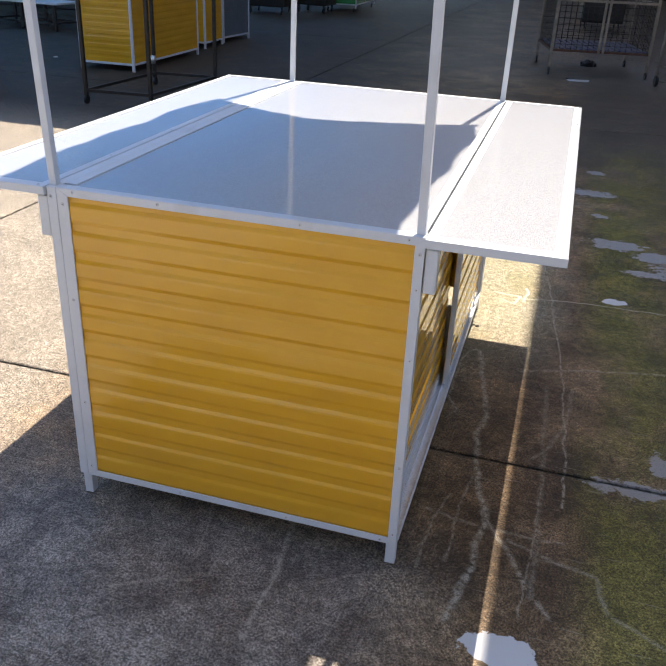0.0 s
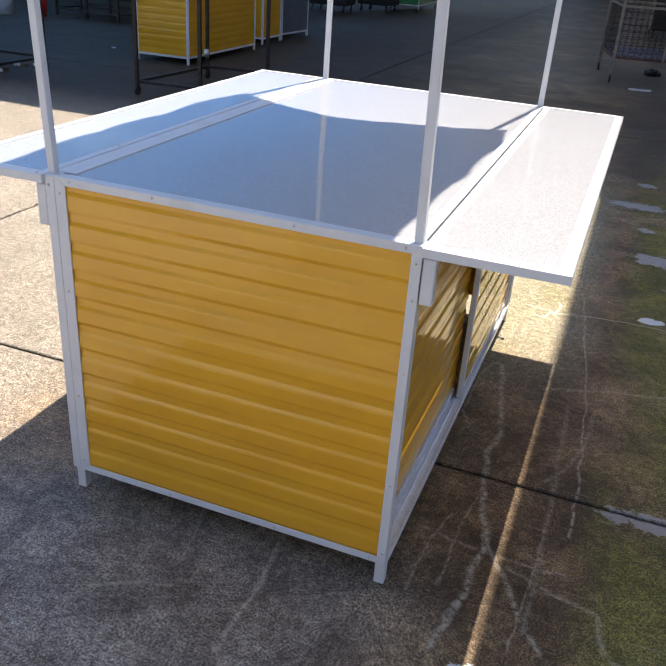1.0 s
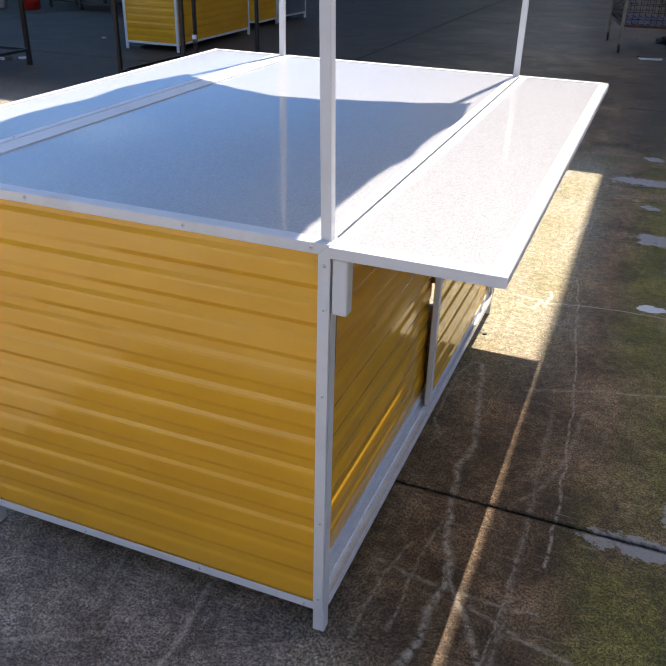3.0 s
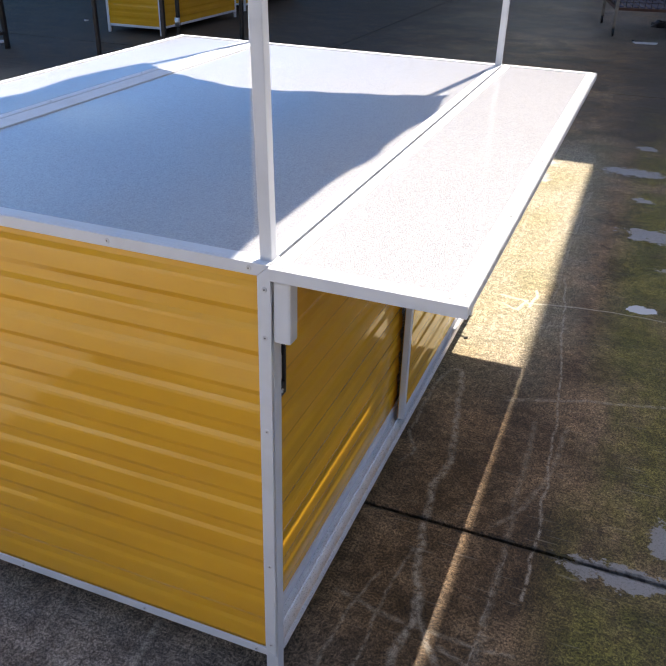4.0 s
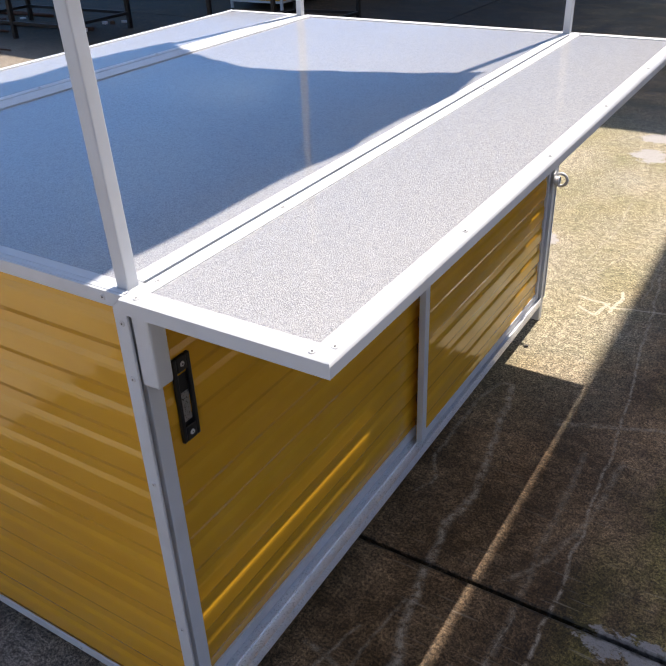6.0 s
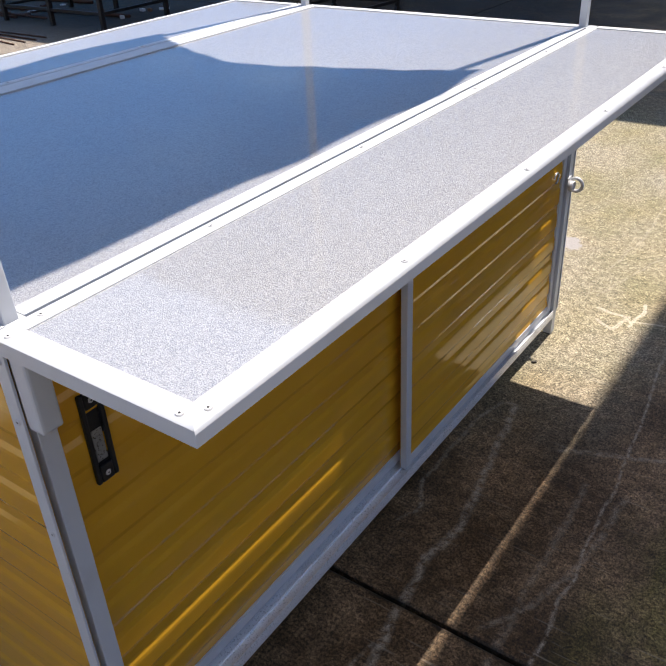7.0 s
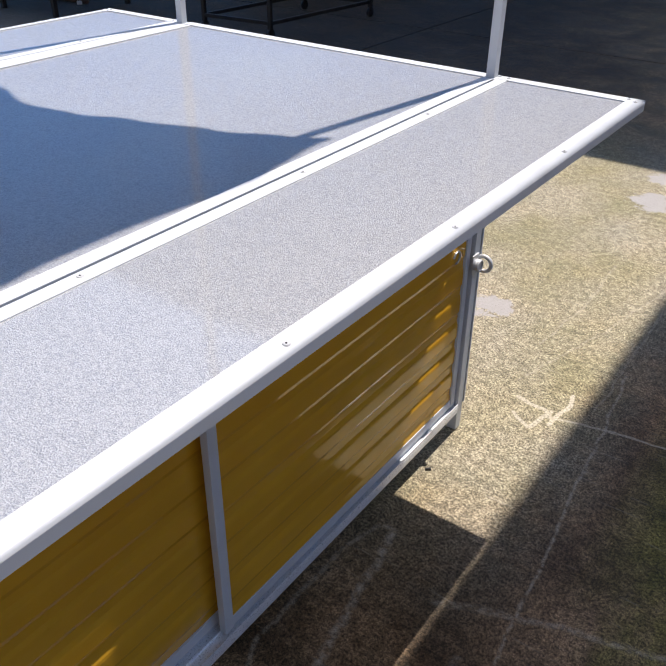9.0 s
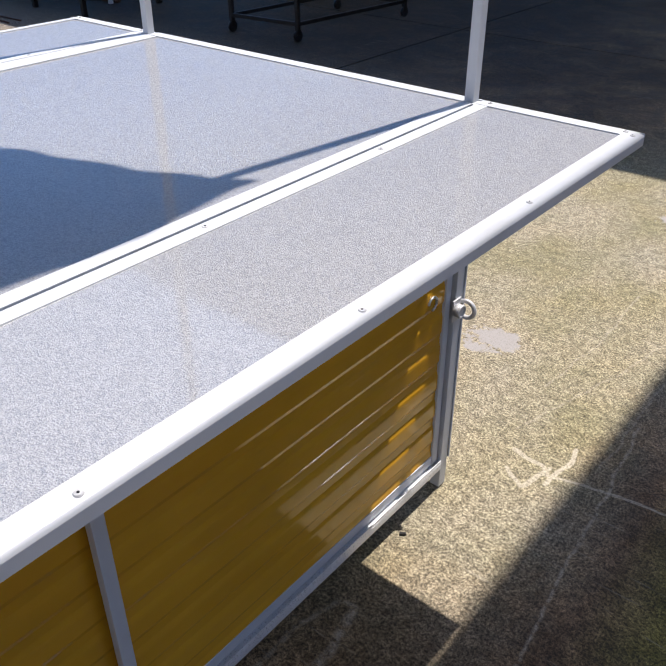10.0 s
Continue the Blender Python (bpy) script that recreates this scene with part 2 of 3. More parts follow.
    col = m.mix(m.math("MULTIPLY", most(m, drawn), m.math("MULTIPLY", m.span(fine, 0.38, 0.54, 0.3, 1.0), m.span(grit, 0.36, 0.52, 0.4, 1.0))), col, (0.56, 0.50, 0.39))
    gap = m.math("MULTIPLY_ADD", m.noise(22, 5, 0.7), 0.034, -0.017)
    near_y = m.math("ABSOLUTE", m.math("ADD", m.math("SUBTRACT", y, 0.646), gap))
    near_x = m.math("ABSOLUTE", m.math("ADD", m.math("ADD", x, 2.975), gap))
    col = m.mix(m.math("MULTIPLY", m.span(m.math("MINIMUM", near_x, near_y), 0.015, 0.006), 0.85), col, (0.022, 0.019, 0.016))
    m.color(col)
    gloss = m.math("SUBTRACT", m.math("ADD", m.span(mid, 0.3, 0.7, 0.40, 0.58), m.math("MULTIPLY", m.math("MAXIMUM", yard, och), 0.3)), m.math("MULTIPLY", patch, 0.05))
    m.rough(m.math("MULTIPLY_ADD", roof_shade, 0.25, gloss))
    wave = m.noise(1.0, 4, 0.6, vec=m.place((0.9, 3.2, 1)))
    hgt = m.math("MULTIPLY_ADD", fine, 0.5, m.math("MULTIPLY_ADD", mid, 0.9, m.math("MULTIPLY", wave, 2.5)))
    m.bump(m.math("SUBTRACT", hgt, m.math("MULTIPLY", patch, 0.4)), 0.32, 0.006)
    return m.m


STREAKS = [
    (0.018, 0.85, (0.075, 1.481), (0.12, 1.201), (0.163, 0.946), (0.138, 0.804), (0.155, 0.652), (0.185, 0.477), (0.229, 0.308), (0.213, 0.188), (0.215, 0.084), (0.188, -0.056), (0.169, -0.165)),
    (0.011, 0.55, (0.075, 1.50), (0.030, 1.49), (0.0, 1.358), (-0.002, 1.2), (0.003, 1.026), (0.047, 0.936), (0.021, 0.879)),
    (0.016, 0.55, (0.263, 1.36), (0.332, 1.389), (0.418, 1.429), (0.533, 1.468), (0.714, 1.521), (1.2, 1.62)),
    (0.008, 0.8, (0.325, 2.531), (0.365, 2.184), (0.394, 1.817), (0.425, 1.53), (0.441, 1.316), (0.466, 0.652), (0.462, 0.45)),
    (0.014, 0.40, (0.479, 1.27), (0.47, 1.046), (0.411, 0.798), (0.343, 0.69)),
    (0.016, 0.35, (0.378, 1.256), (0.382, 0.919), (0.393, 0.529), (0.394, 0.217), (0.386, 0.0)),
    (0.006, 0.6, (0.398, 0.60), (0.380, 0.20), (0.360, -0.10)),
    (0.015, 0.7, (0.213, 0.335), (0.293, 0.188), (0.375, 0.044), (0.44, -0.065)),
    (0.014, 0.5, (0.303, 0.22), (0.43, 0.182), (0.57, 0.139), (0.60, 0.0), (0.75, -0.08)),
    (0.008, 0.5, (0.17, 0.56), (0.149, 0.437), (0.137, 0.227), (0.132, 0.063)),
    (0.008, 0.5, (0.10, 0.40), (0.066, 0.253), (0.052, 0.01)),
    (0.012, 0.5, (0.02, 0.30), (0.139, 0.266), (0.301, 0.26), (0.465, 0.263)),
    (0.015, 0.75, (-0.345, 0.10), (-0.343, 0.046), (-0.328, -0.094), (-0.324, -0.257), (-0.327, -0.40)),
    (0.008, 0.45, (-0.62, 0.08), (-0.606, 0.025), (-0.565, -0.167)),
    (0.008, 0.4, (-0.498, -0.026), (-0.502, -0.225)),
    (0.010, 0.55, (-0.746, -0.353), (-0.655, -0.294), (-0.542, -0.255)),
    (0.008, 0.45, (-1.028, -0.191), (-0.997, -0.312)),
    (0.008, 0.5, (0.05, 2.3), (0.17, 2.75), (0.28, 3.3), (0.33, 3.9)),
    (0.007, 0.5, (0.02, 2.55), (0.05, 2.9), (0.03, 3.3)),
    (0.007, 0.45, (0.31, 2.3), (0.30, 2.9), (0.32, 3.6)),
]
MARKS = [
    (0.013, 0.8, (0.09, 2.212), (0.13, 2.201), (0.186, 2.202), (0.209, 2.18)),
    (0.012, 0.8, (0.106, 2.13), (0.172, 2.089), (0.185, 2.137), (0.205, 2.204)),
    (0.012, 0.9, (0.22, 2.14), (0.235, 2.24), (0.228, 2.327)),
    (0.008, 0.8, (0.20, 2.17), (0.248, 2.184), (0.368, 2.211), (0.53, 2.235), (0.9, 2.24), (1.4, 2.25)),
]
PATCHES = [(0.53, 4.43, 0.20, 0.09), (0.72, 3.27, 0.18, 0.10), (0.95, 3.1, 0.14, 0.10), (0.68, 0.63, 0.13, 0.05), (0.80, 0.82, 0.05, 0.08), (-0.06, 4.42, 0.12, 0.09), (-0.05, 4.08, 0.10, 0.12),
           (-0.25, 2.69, 0.085, 0.09), (0.61, 5.08, 0.07, 0.06), (0.62, 3.85, 0.06, 0.05), (0.86, 2.80, 0.10, 0.05), (1.2, 2.9, 0.3, 0.2), (-2.2, 3.0, 0.4, 0.3)]
SPLASHES = [(0.675, 2.315, 0.06, 0.04), (0.32, -0.225, 0.10, 0.06)]

WHITE, YELLOW, LAMINATE, CONCRETE = make_white(), make_yellow(), make_laminate(), make_concrete()
SCREW_METAL = plain("zinc_screw", (0.58, 0.58, 0.59), 0.5, 0.2, 0.25, 60)
PALE_ZINC = plain("pale_zinc_plate", (0.62, 0.62, 0.63), 0.45, 0.3, 0.2, 40)
TRACK = plain("mill_finish_aluminium", (0.84, 0.86, 0.89), 0.30, 0.3, 0.10, 22)
STEEL = plain("galvanised_steel", (0.55, 0.56, 0.57), 0.3, 0.9, 0.15, 20)
DARK_STEEL = plain("dark_oiled_steel", (0.03, 0.026, 0.024), 0.5, 0.4, 0.4, 15)
BLACK = plain("black_plastic", (0.015, 0.015, 0.017), 0.35, 0.0, 0.3, 30)
RUST = plain("rusted_steel", (0.11, 0.05, 0.03), 0.75, 0.2, 0.5, 12)
TARP = plain("grey_canvas", (0.34, 0.33, 0.32), 0.85, 0.0, 0.2, 12)
SKY_SHEETING = make_sky_sheeting()
ROOFING = plain("weathered_roof_sheet", (0.50, 0.49, 0.47), 0.7, 0.0, 0.35, 1.2)
GREYWALL = plain("grey_rendered_wall", (0.33, 0.31, 0.29), 0.85, 0.0, 0.25, 1.5)
GREY_SHEET = plain("grey_blue_sheet", (0.10, 0.125, 0.155), 0.35, 0.0, 0.2, 5)
GREEN = plain("green_enamelled_steel", (0.02, 0.22, 0.06), 0.3, 0.0, 0.2, 6)
RED = plain("red_plastic", (0.45, 0.02, 0.015), 0.35, 0.0, 0.2, 12)
PAIL = plain("grey_plastic", (0.42, 0.45, 0.5), 0.4, 0.0, 0.2, 12)
WOOD = plain("weathered_plank", (0.16, 0.085, 0.05), 0.8, 0.0, 0.5, 10)
BLUE = plain("blue_painted_steel", (0.055, 0.07, 0.14), 0.45, 0.2, 0.35, 10)
DARKWALL = plain("dark_green_grey_wall", (0.055, 0.065, 0.055), 0.8, 0.0, 0.4, 1.5)
SOIL = plain("dark_dirt", (0.03, 0.027, 0.024), 0.95, 0.0, 0.5, 8)
PAINT = plain("spilt_white_paint", (0.62, 0.62, 0.62), 0.55, 0.0, 0.2, 18)


# ---------------------------------------------------------------- building helpers
def thing(name, label, category, at=(0, 0, 0), rz=0.0, group="", kind=""):
    ob = new(name)
    ob.matrix_world = pose(*at, 0, 0, rz)
    return tagged(ob, label, category, group, kind)


def part(name, bm, material, parent, label=""):
    me = bpy.data.meshes.new(name)
    bm.to_mesh(me)
    bm.free()
    if material:
        me.materials.append(material)
    ob = new(name, me)
    ob.parent = parent
    if label:
        tagged(ob, label)
    return ob


def again(ob, m, parent=None):
    """The same mesh once more, as an object of its own."""
    o = new(ob.name.split(".")[0], ob.data)
    o.parent = parent if parent is not None else ob.parent
    o.matrix_basis = m
    return o


def box(x0, x1, y0, y1, z0, z1, bevel=0.0, bm=None, seg=2):
    b = bmesh.new()
    bmesh.ops.create_cube(b, size=1.0, matrix=Matrix.Translation(((x0 + x1) / 2, (y0 + y1) / 2, (z0 + z1) / 2)) @ Matrix.Diagonal((x1 - x0, y1 - y0, z1 - z0, 1)))
    if bevel:
        bmesh.ops.bevel(b, geom=b.edges[:], offset=bevel, segments=seg, affect="EDGES", profile=0.5)
    return join(bm, b)


def join(bm, b):
    if bm is None:
        return b
    me = bpy.data.meshes.new("tmp")
    b.to_mesh(me)
    b.free()
    bm.from_mesh(me)
    bpy.data.meshes.remove(me)
    return bm


def rod(a, b, r, bm=None, n=10, r2=None):
    a, b = Vector(a), Vector(b)
    d = b - a
    q = bmesh.new()
    m = Matrix.Translation((a + b) / 2) @ d.to_track_quat("Z", "Y").to_matrix().to_4x4()
    bmesh.ops.create_cone(q, cap_ends=True, segments=n, radius1=r, radius2=r if r2 is None else r2, depth=d.length, matrix=m)
    for f in q.faces:
        f.smooth = len(f.verts) == 4
    return join(bm, q)


def square_bar(a, b, w, bm=None):
    """A square tube between two points."""
    a, b = Vector(a), Vector(b)
    d = b - a
    q = bmesh.new()
    bmesh.ops.create_cube(q, size=1.0, matrix=Matrix.Translation((a + b) / 2) @ d.to_track_quat("Z", "Y").to_matrix().to_4x4() @ Matrix.Diagonal((w, w, d.length, 1)))
    bmesh.ops.bevel(q, geom=q.edges[:], offset=w * 0.08, segments=1, affect="EDGES")
    return join(bm, q)


def ring(c, r, t, axis="X", bm=None, n=28, k=8, arc=1.0):
    q = bmesh.new()
    rows = []
    steps = n if arc >= 1 else n + 1
    for i in range(steps):
        u = 2 * math.pi * arc * i / n
        rows.append([q.verts.new(((r + t * math.cos(v)) * math.cos(u), (r + t * math.cos(v)) * math.sin(u), t * math.sin(v))) for v in (2 * math.pi * j / k for j in range(k))])
    for i in range(n if arc >= 1 else n):
        p0, p1 = rows[i], rows[(i + 1) % len(rows)]
        for j in range(k):
            q.faces.new((p0[j], p1[j], p1[(j + 1) % k], p0[(j + 1) % k])).smooth = True
    rot = {"X": pose(0, 0, 0, 0, 90, 0), "Y": pose(0, 0, 0, 90, 0, 0), "Z": Matrix()}[axis]
    q.transform(Matrix.Translation(c) @ rot)
    return join(bm, q)


RIB, DEPTH = 0.0815, 0.0034
TRAPEZE = ((0, 0), (-0.011, DEPTH * 0.82), (-0.018, DEPTH), (-0.050, DEPTH), (-0.061, 0))


def ribbed(width, z0, z1, top, back=0.010, form=TRAPEZE):
    """A horizontally ribbed sheet, width along x, its ribs towards -y; top: the upper edge of one rib."""
    pts = []
    k = math.ceil((z1 - top) / RIB)
    z = top + k * RIB
    while z > z0 - RIB:
        for dz, d in form:
            pts.append((z + dz, d))
        z -= RIB
    line = []
    for (za, da), (zb, db) in zip(pts, pts[1:]):
        if not line and za >= z1 >= zb:
            f = (za - z1) / max(1e-9, za - zb)
            line.append((z1, da + f * (db - da)))
        if z0 < zb < z1:
            line.append((zb, db))
        if za > z0 >= zb:
            f = (za - z0) / max(1e-9, za - zb)
            line.append((z0, da + f * (db - da)))
            break
    bm = bmesh.new()
    n = 10
    cols = [[bm.verts.new((width * i / n, -d, z)) for z, d in line] for i in range(n + 1)]
    backs = [(bm.verts.new((width * i, back, line[0][0])), bm.verts.new((width * i, back, line[-1][0]))) for i in (0, 1)]
    for a, b in zip(cols, cols[1:]):
        for i in range(len(line) - 1):
            bm.faces.new((a[i], a[i + 1], b[i + 1], b[i]))
    (bt0, bb0), (bt1, bb1) = backs
    bm.faces.new((bt0, bt1, bb1, bb0))
    bm.faces.new([bt0, bb0] + [v for v in reversed(cols[0])])
    bm.faces.new([bb1, bt1] + [v for v in cols[-1]])
    bm.faces.new([bt1, bt0] + [c[0] for c in cols])
    bm.faces.new([bb0, bb1] + [c[-1] for c in reversed(cols)])
    bmesh.ops.recalc_face_normals(bm, faces=bm.faces[:])
    return bm


FLAT_EDGE = ((0, 0), (0.0305, -0.0003), (0.0322, -0.0020), (0.0322, -0.023), (0, -0.023))
ROUND_EDGE = ((0, 0), (0.0180, -0.0002), (0.0250, -0.0010), (0.0290, -0.0024), (0.0312, -0.0043), (0.0322, -0.0068), (0.0322, -0.023), (0, -0.023))


def edging(length, start=True, end=True, form=FLAT_EDGE):
    """A shelf edging along y, outer side +x, inner edge at x = 0, its ends mitred where asked."""
    w = 0.032
    bm = bmesh.new()
    a = [bm.verts.new((x, (w - x) if start else 0.0, z)) for x, z in form]
    b = [bm.verts.new((x, length - ((w - x) if end else 0.0), z)) for x, z in form]
    n = len(form)
    for i in range(n):
        k = (i + 1) % n
        bm.faces.new((a[i], a[k], b[k], b[i])).smooth = i < n - 3
    bm.faces.new(a)
    bm.faces.new(list(reversed(b)))
    bmesh.ops.recalc_face_normals(bm, faces=bm.faces[:])
    for e in bm.edges:
        e.smooth = all(f.smooth for f in e.link_faces)
    return bm


def screw_mesh():
    """A flat domed screw head with a dark driver recess."""
    bm = bmesh.new()
    for r1, r2, d, z in ((0.0052, 0.0040, 0.0016, 0.0006), (0.0015, 0.0013, 0.0008, 0.0015)):
        bmesh.ops.create_cone(bm, cap_ends=True, segments=12, radius1=r1, radius2=r2, depth=d, matrix=Matrix.Translation((0, 0, z)))
    for f in bm.faces:
        f.material_index = 1 if max(v.co.to_2d().length for v in f.verts) < 0.003 else 0
    me = bpy.data.meshes.new("screw")
    bm.to_mesh(me)
    bm.free()
    me.materials.append(SCREW_METAL)
    me.materials.append(BLACK)
    return me


SCREW = screw_mesh()


def screw(parent, at, face):
    o = new("screw", SCREW)
    o.parent = parent
    o.matrix_basis = pose(*at, *{"-y": (90, 0, 0), "+x": (0, 90, 0), "z": (0, 0, 0), "-x": (0, -90, 0)}[face])
    return o


# ---------------------------------------------------------------- ground and shell
ground = tagged(part("ground", box(-900, 900, -900, 900, -0.2, -0.025), SOIL, None), "dark dirt ground under the concrete yard slabs", "ground", kind="structure")
pavement = tagged(thing("pavement", "large stained concrete slabs of a workshop yard", "pavement"), kind="structure")
JX, JY = [-2.975 + 6.2 * k for k in range(-5, 5)], [0.650 + 6.2 * k for k in range(-3, 7)]
slab_bm = box(0.006, 6.194, 0.006, 6.194, -0.12, 0.0, 0.005, seg=1)
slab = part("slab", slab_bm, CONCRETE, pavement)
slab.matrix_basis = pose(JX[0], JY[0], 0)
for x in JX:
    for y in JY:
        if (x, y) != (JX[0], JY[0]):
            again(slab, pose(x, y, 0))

RH = 6.0
shift = SUN * RH


def roof(name, x0, x1, y0, y1, label, sheet=None, lean=0.0):
    """A corrugated roof sheet on purlins."""
    bm = bmesh.new()
    n = int((x1 - x0) / 0.5)
    rows = [[bm.verts.new((x0 + (x1 - x0) * i / n + lean * (y - shift.y), y, RH + (0.05 if i % 2 else 0.0))) for i in range(n + 1)] for y in (y0, y1)]
    tops = [[bm.verts.new((v.co.x, v.co.y, v.co.z + 0.04)) for v in row] for row in rows]
    for i in range(n):
        bm.faces.new((rows[0][i], rows[1][i], rows[1][i + 1], rows[0][i + 1]))
        bm.faces.new((tops[0][i], tops[0][i + 1], tops[1][i + 1], tops[1][i]))
        bm.faces.new((rows[0][i], rows[0][i + 1], tops[0][i + 1], tops[0][i]))
        bm.faces.new((rows[1][i + 1], rows[1][i], tops[1][i], tops[1][i + 1]))
    for j in (0, n):
        bm.faces.new((rows[0][j], tops[0][j], tops[1][j], rows[1][j]))
    bmesh.ops.recalc_face_normals(bm, faces=bm.faces[:])
    return tagged(part(name, bm, sheet or ROOFING, None), label, "roof", kind="structure")


# edge set by the floor shadow; the sunlit blue sheet stands in for sky
roof("roof_1", -30.0, 24.0, 4.472 + shift.y, 33.0, "unseen workshop roof, its blue translucent sheet standing in for reflected sky", SKY_SHEETING)
roof("roof_2", 0.280 + shift.x, 3.3, -14.0, 4.477 + shift.y, "dark weathered corrugated roof of the side bay", lean=-0.0075)
# unseen, added to carry the blue reflection on over the yard
roof("roof_3", -30.0, -8.5, -14.0, 4.472 + shift.y, "unseen blue translucent sheet added as sky for the counter's reflection", SKY_SHEETING)
# unseen, added to throw sunlight back onto the kiosk front
wall_south = tagged(part("wall_south", box(-30, 24, -13.6, -13.2, -0.1, 5.5), GREYWALL, None), "unseen grey rendered wall added behind the camera to bounce fill light", "wall", kind="structure")
# out of view, added to block sky light from the far floor
wall_north = tagged(thing("wall_north", "unseen dark end wall with a wide doorway, added to keep out sky light", "wall"), kind="structure")
part("wall_part", box(-30.0, -9.5, 32.9, 33.1, -0.1, RH), DARKWALL, wall_north)
part("wall_part", box(-3.0, 12.0, 32.9, 33.1, -0.1, RH), DARKWALL, wall_north)
part("lintel", box(-9.5, -3.0, 32.9, 33.1, 4.0, RH), DARKWALL, wall_north)
# unseen, added to close the east side against low sky
wall_east = tagged(part("wall_east", box(12.0, 12.4, -13.2, 33, -0.1, RH), GREYWALL, None), "unseen grey rendered wall added to close off the east side", "wall", kind="structure")
for x, y in ((-29.8, 32.5), (5.3, 6.5), (5.3, 32.5), (3.1, -13.0), (-8.7, -13.0)):
    tagged(part("column", box(x - 0.12, x + 0.12, y - 0.12, y + 0.12, -0.02, RH, 0.01), DARK_STEEL, None), "dark steel column carrying the workshop roof", "column", "roof columns", "structure")

# ---------------------------------------------------------------- the kiosk
H, L, P = 1.020, 1.956, 0.029
XL, XR = -1.022, 0.001


def flap(kiosk, side):
    """A fold-out serving shelf; side +1: towards +x, -1: towards -x."""
    s = part("serving_shelf", box(0.031, 0.304, 0.018, L - 0.028, -0.022, -0.0025), LAMINATE, kiosk, "fold-out serving shelf of speckled laminate")
    w, a, b = 0.332, -0.014, L + 0.005
    part("edge_trim", edging(b - a, form=ROUND_EDGE), WHITE, s, "white rounded edging").matrix_basis = pose(w - 0.032, a, 0)
    part("edge_trim", edging(w - 0.0062, False, True), WHITE, s).matrix_basis = pose(0.0062, a + 0.032, 0, 0, 0, -90)
    part("edge_trim", edging(w - 0.0062, True, False), WHITE, s).matrix_basis = pose(w, b - 0.032, 0, 0, 0, 90)
    part("edge_trim", box(0.0062, 0.032, a + 0.0325, b - 0.0325, -0.016, -0.0002, 0.0012), WHITE, s)
    for y in (0.019, 0.393, 0.783, 1.160, 1.554, L - 0.022):
        screw(s, (w - 0.0125, y, -0.0003), "z")
    for y in (-0.003, L - 0.009):
        for x in (0.028, w - 0.030):
            screw(s, (x, y, 0.0), "z")
    for y in (0.05, 0.35, 0.75, 1.2, 1.6):
        screw(s, (0.018, y, -0.0002), "z")
    part("support_bar", box(0.05, 0.30, 0.03, 0.05, -0.040, -0.0235, 0.002), WHITE, s)
    part("support_bar", box(0.05, 0.30, L - 0.05, L - 0.03, -0.040, -0.0235, 0.002), WHITE, s)
    s.matrix_basis = pose(-0.003, 0, H) if side > 0 else pose(-1.019, 0, H) @ Matrix.Diagonal((-1, 1, 1, 1))
    return s


def sliding_door(kiosk, y0, y1, x, top, edge, name="sliding_door"):
    """A ribbed door in the +x side, the crest of its ribs at x."""
    d = part(name, ribbed(y1 - y0, 0.10, 0.965, top), YELLOW, kiosk, "yellow ribbed sheet sliding door")
    d.matrix_basis = pose(x - DEPTH, y0, 0, 0, 0, 90)
    if edge:
        part("edge_stile", box(-0.002, 0.0225, -0.0095, 0.0085, 0.098, 0.975, 0.0015), WHITE, d, "white aluminium edge stile")
        part("edge_stile", box(y1 - y0 - 0.022, y1 - y0, -0.0075, 0.004, 0.098, 0.975, 0.001), WHITE, d)
    part("bottom_stile", box(0.023 if edge else 0.0, y1 - y0 - (0.0225 if edge else 0), -DEPTH - 0.002, 0.006, 0.0975, 0.126, 0.001), WHITE, d)
    return d


def mitred_frame(kiosk, y, x0, x1, z0, z1, wl, wr, wb, wt):
    """Four flat trims round an end panel, their ends cut at a slant to meet in the corners."""
    outer = ((x0, z0), (x1, z0), (x1, z1), (x0, z1))
    inner = ((x0 + wl, z0 + wb), (x1 - wr, z0 + wb), (x1 - wr, z1 - wt), (x0 + wl, z1 - wt))
    for k, name in enumerate(("bottom_rail", "stile", "top_rail", "stile")):
        n = (k + 1) % 4
        ring4 = [Vector(p) for p in (outer[k], outer[n], inner[n], inner[k])]
        mid = sum(ring4, Vector((0, 0))) / 4
        bm = bmesh.new()
        rows = [[bm.verts.new((mid.x + (p.x - mid.x) * f, yy, mid.y + (p.y - mid.y) * f)) for p in ring4] for yy, f in ((y, 0.9995), (y + 0.0045, 0.9995))]
        bm.faces.new(rows[0])
        bm.faces.new(list(reversed(rows[1])))
        for i in range(4):
            m = (i + 1) % 4
            bm.faces.new((rows[0][m], rows[0][i], rows[1][i], rows[1][m]))
        bmesh.ops.recalc_face_normals(bm, faces=bm.faces[:])
        bmesh.ops.bevel(bm, geom=bm.edges[:], offset=0.0006, segments=1, affect="EDGES")
        part(name, bm, WHITE, kiosk)


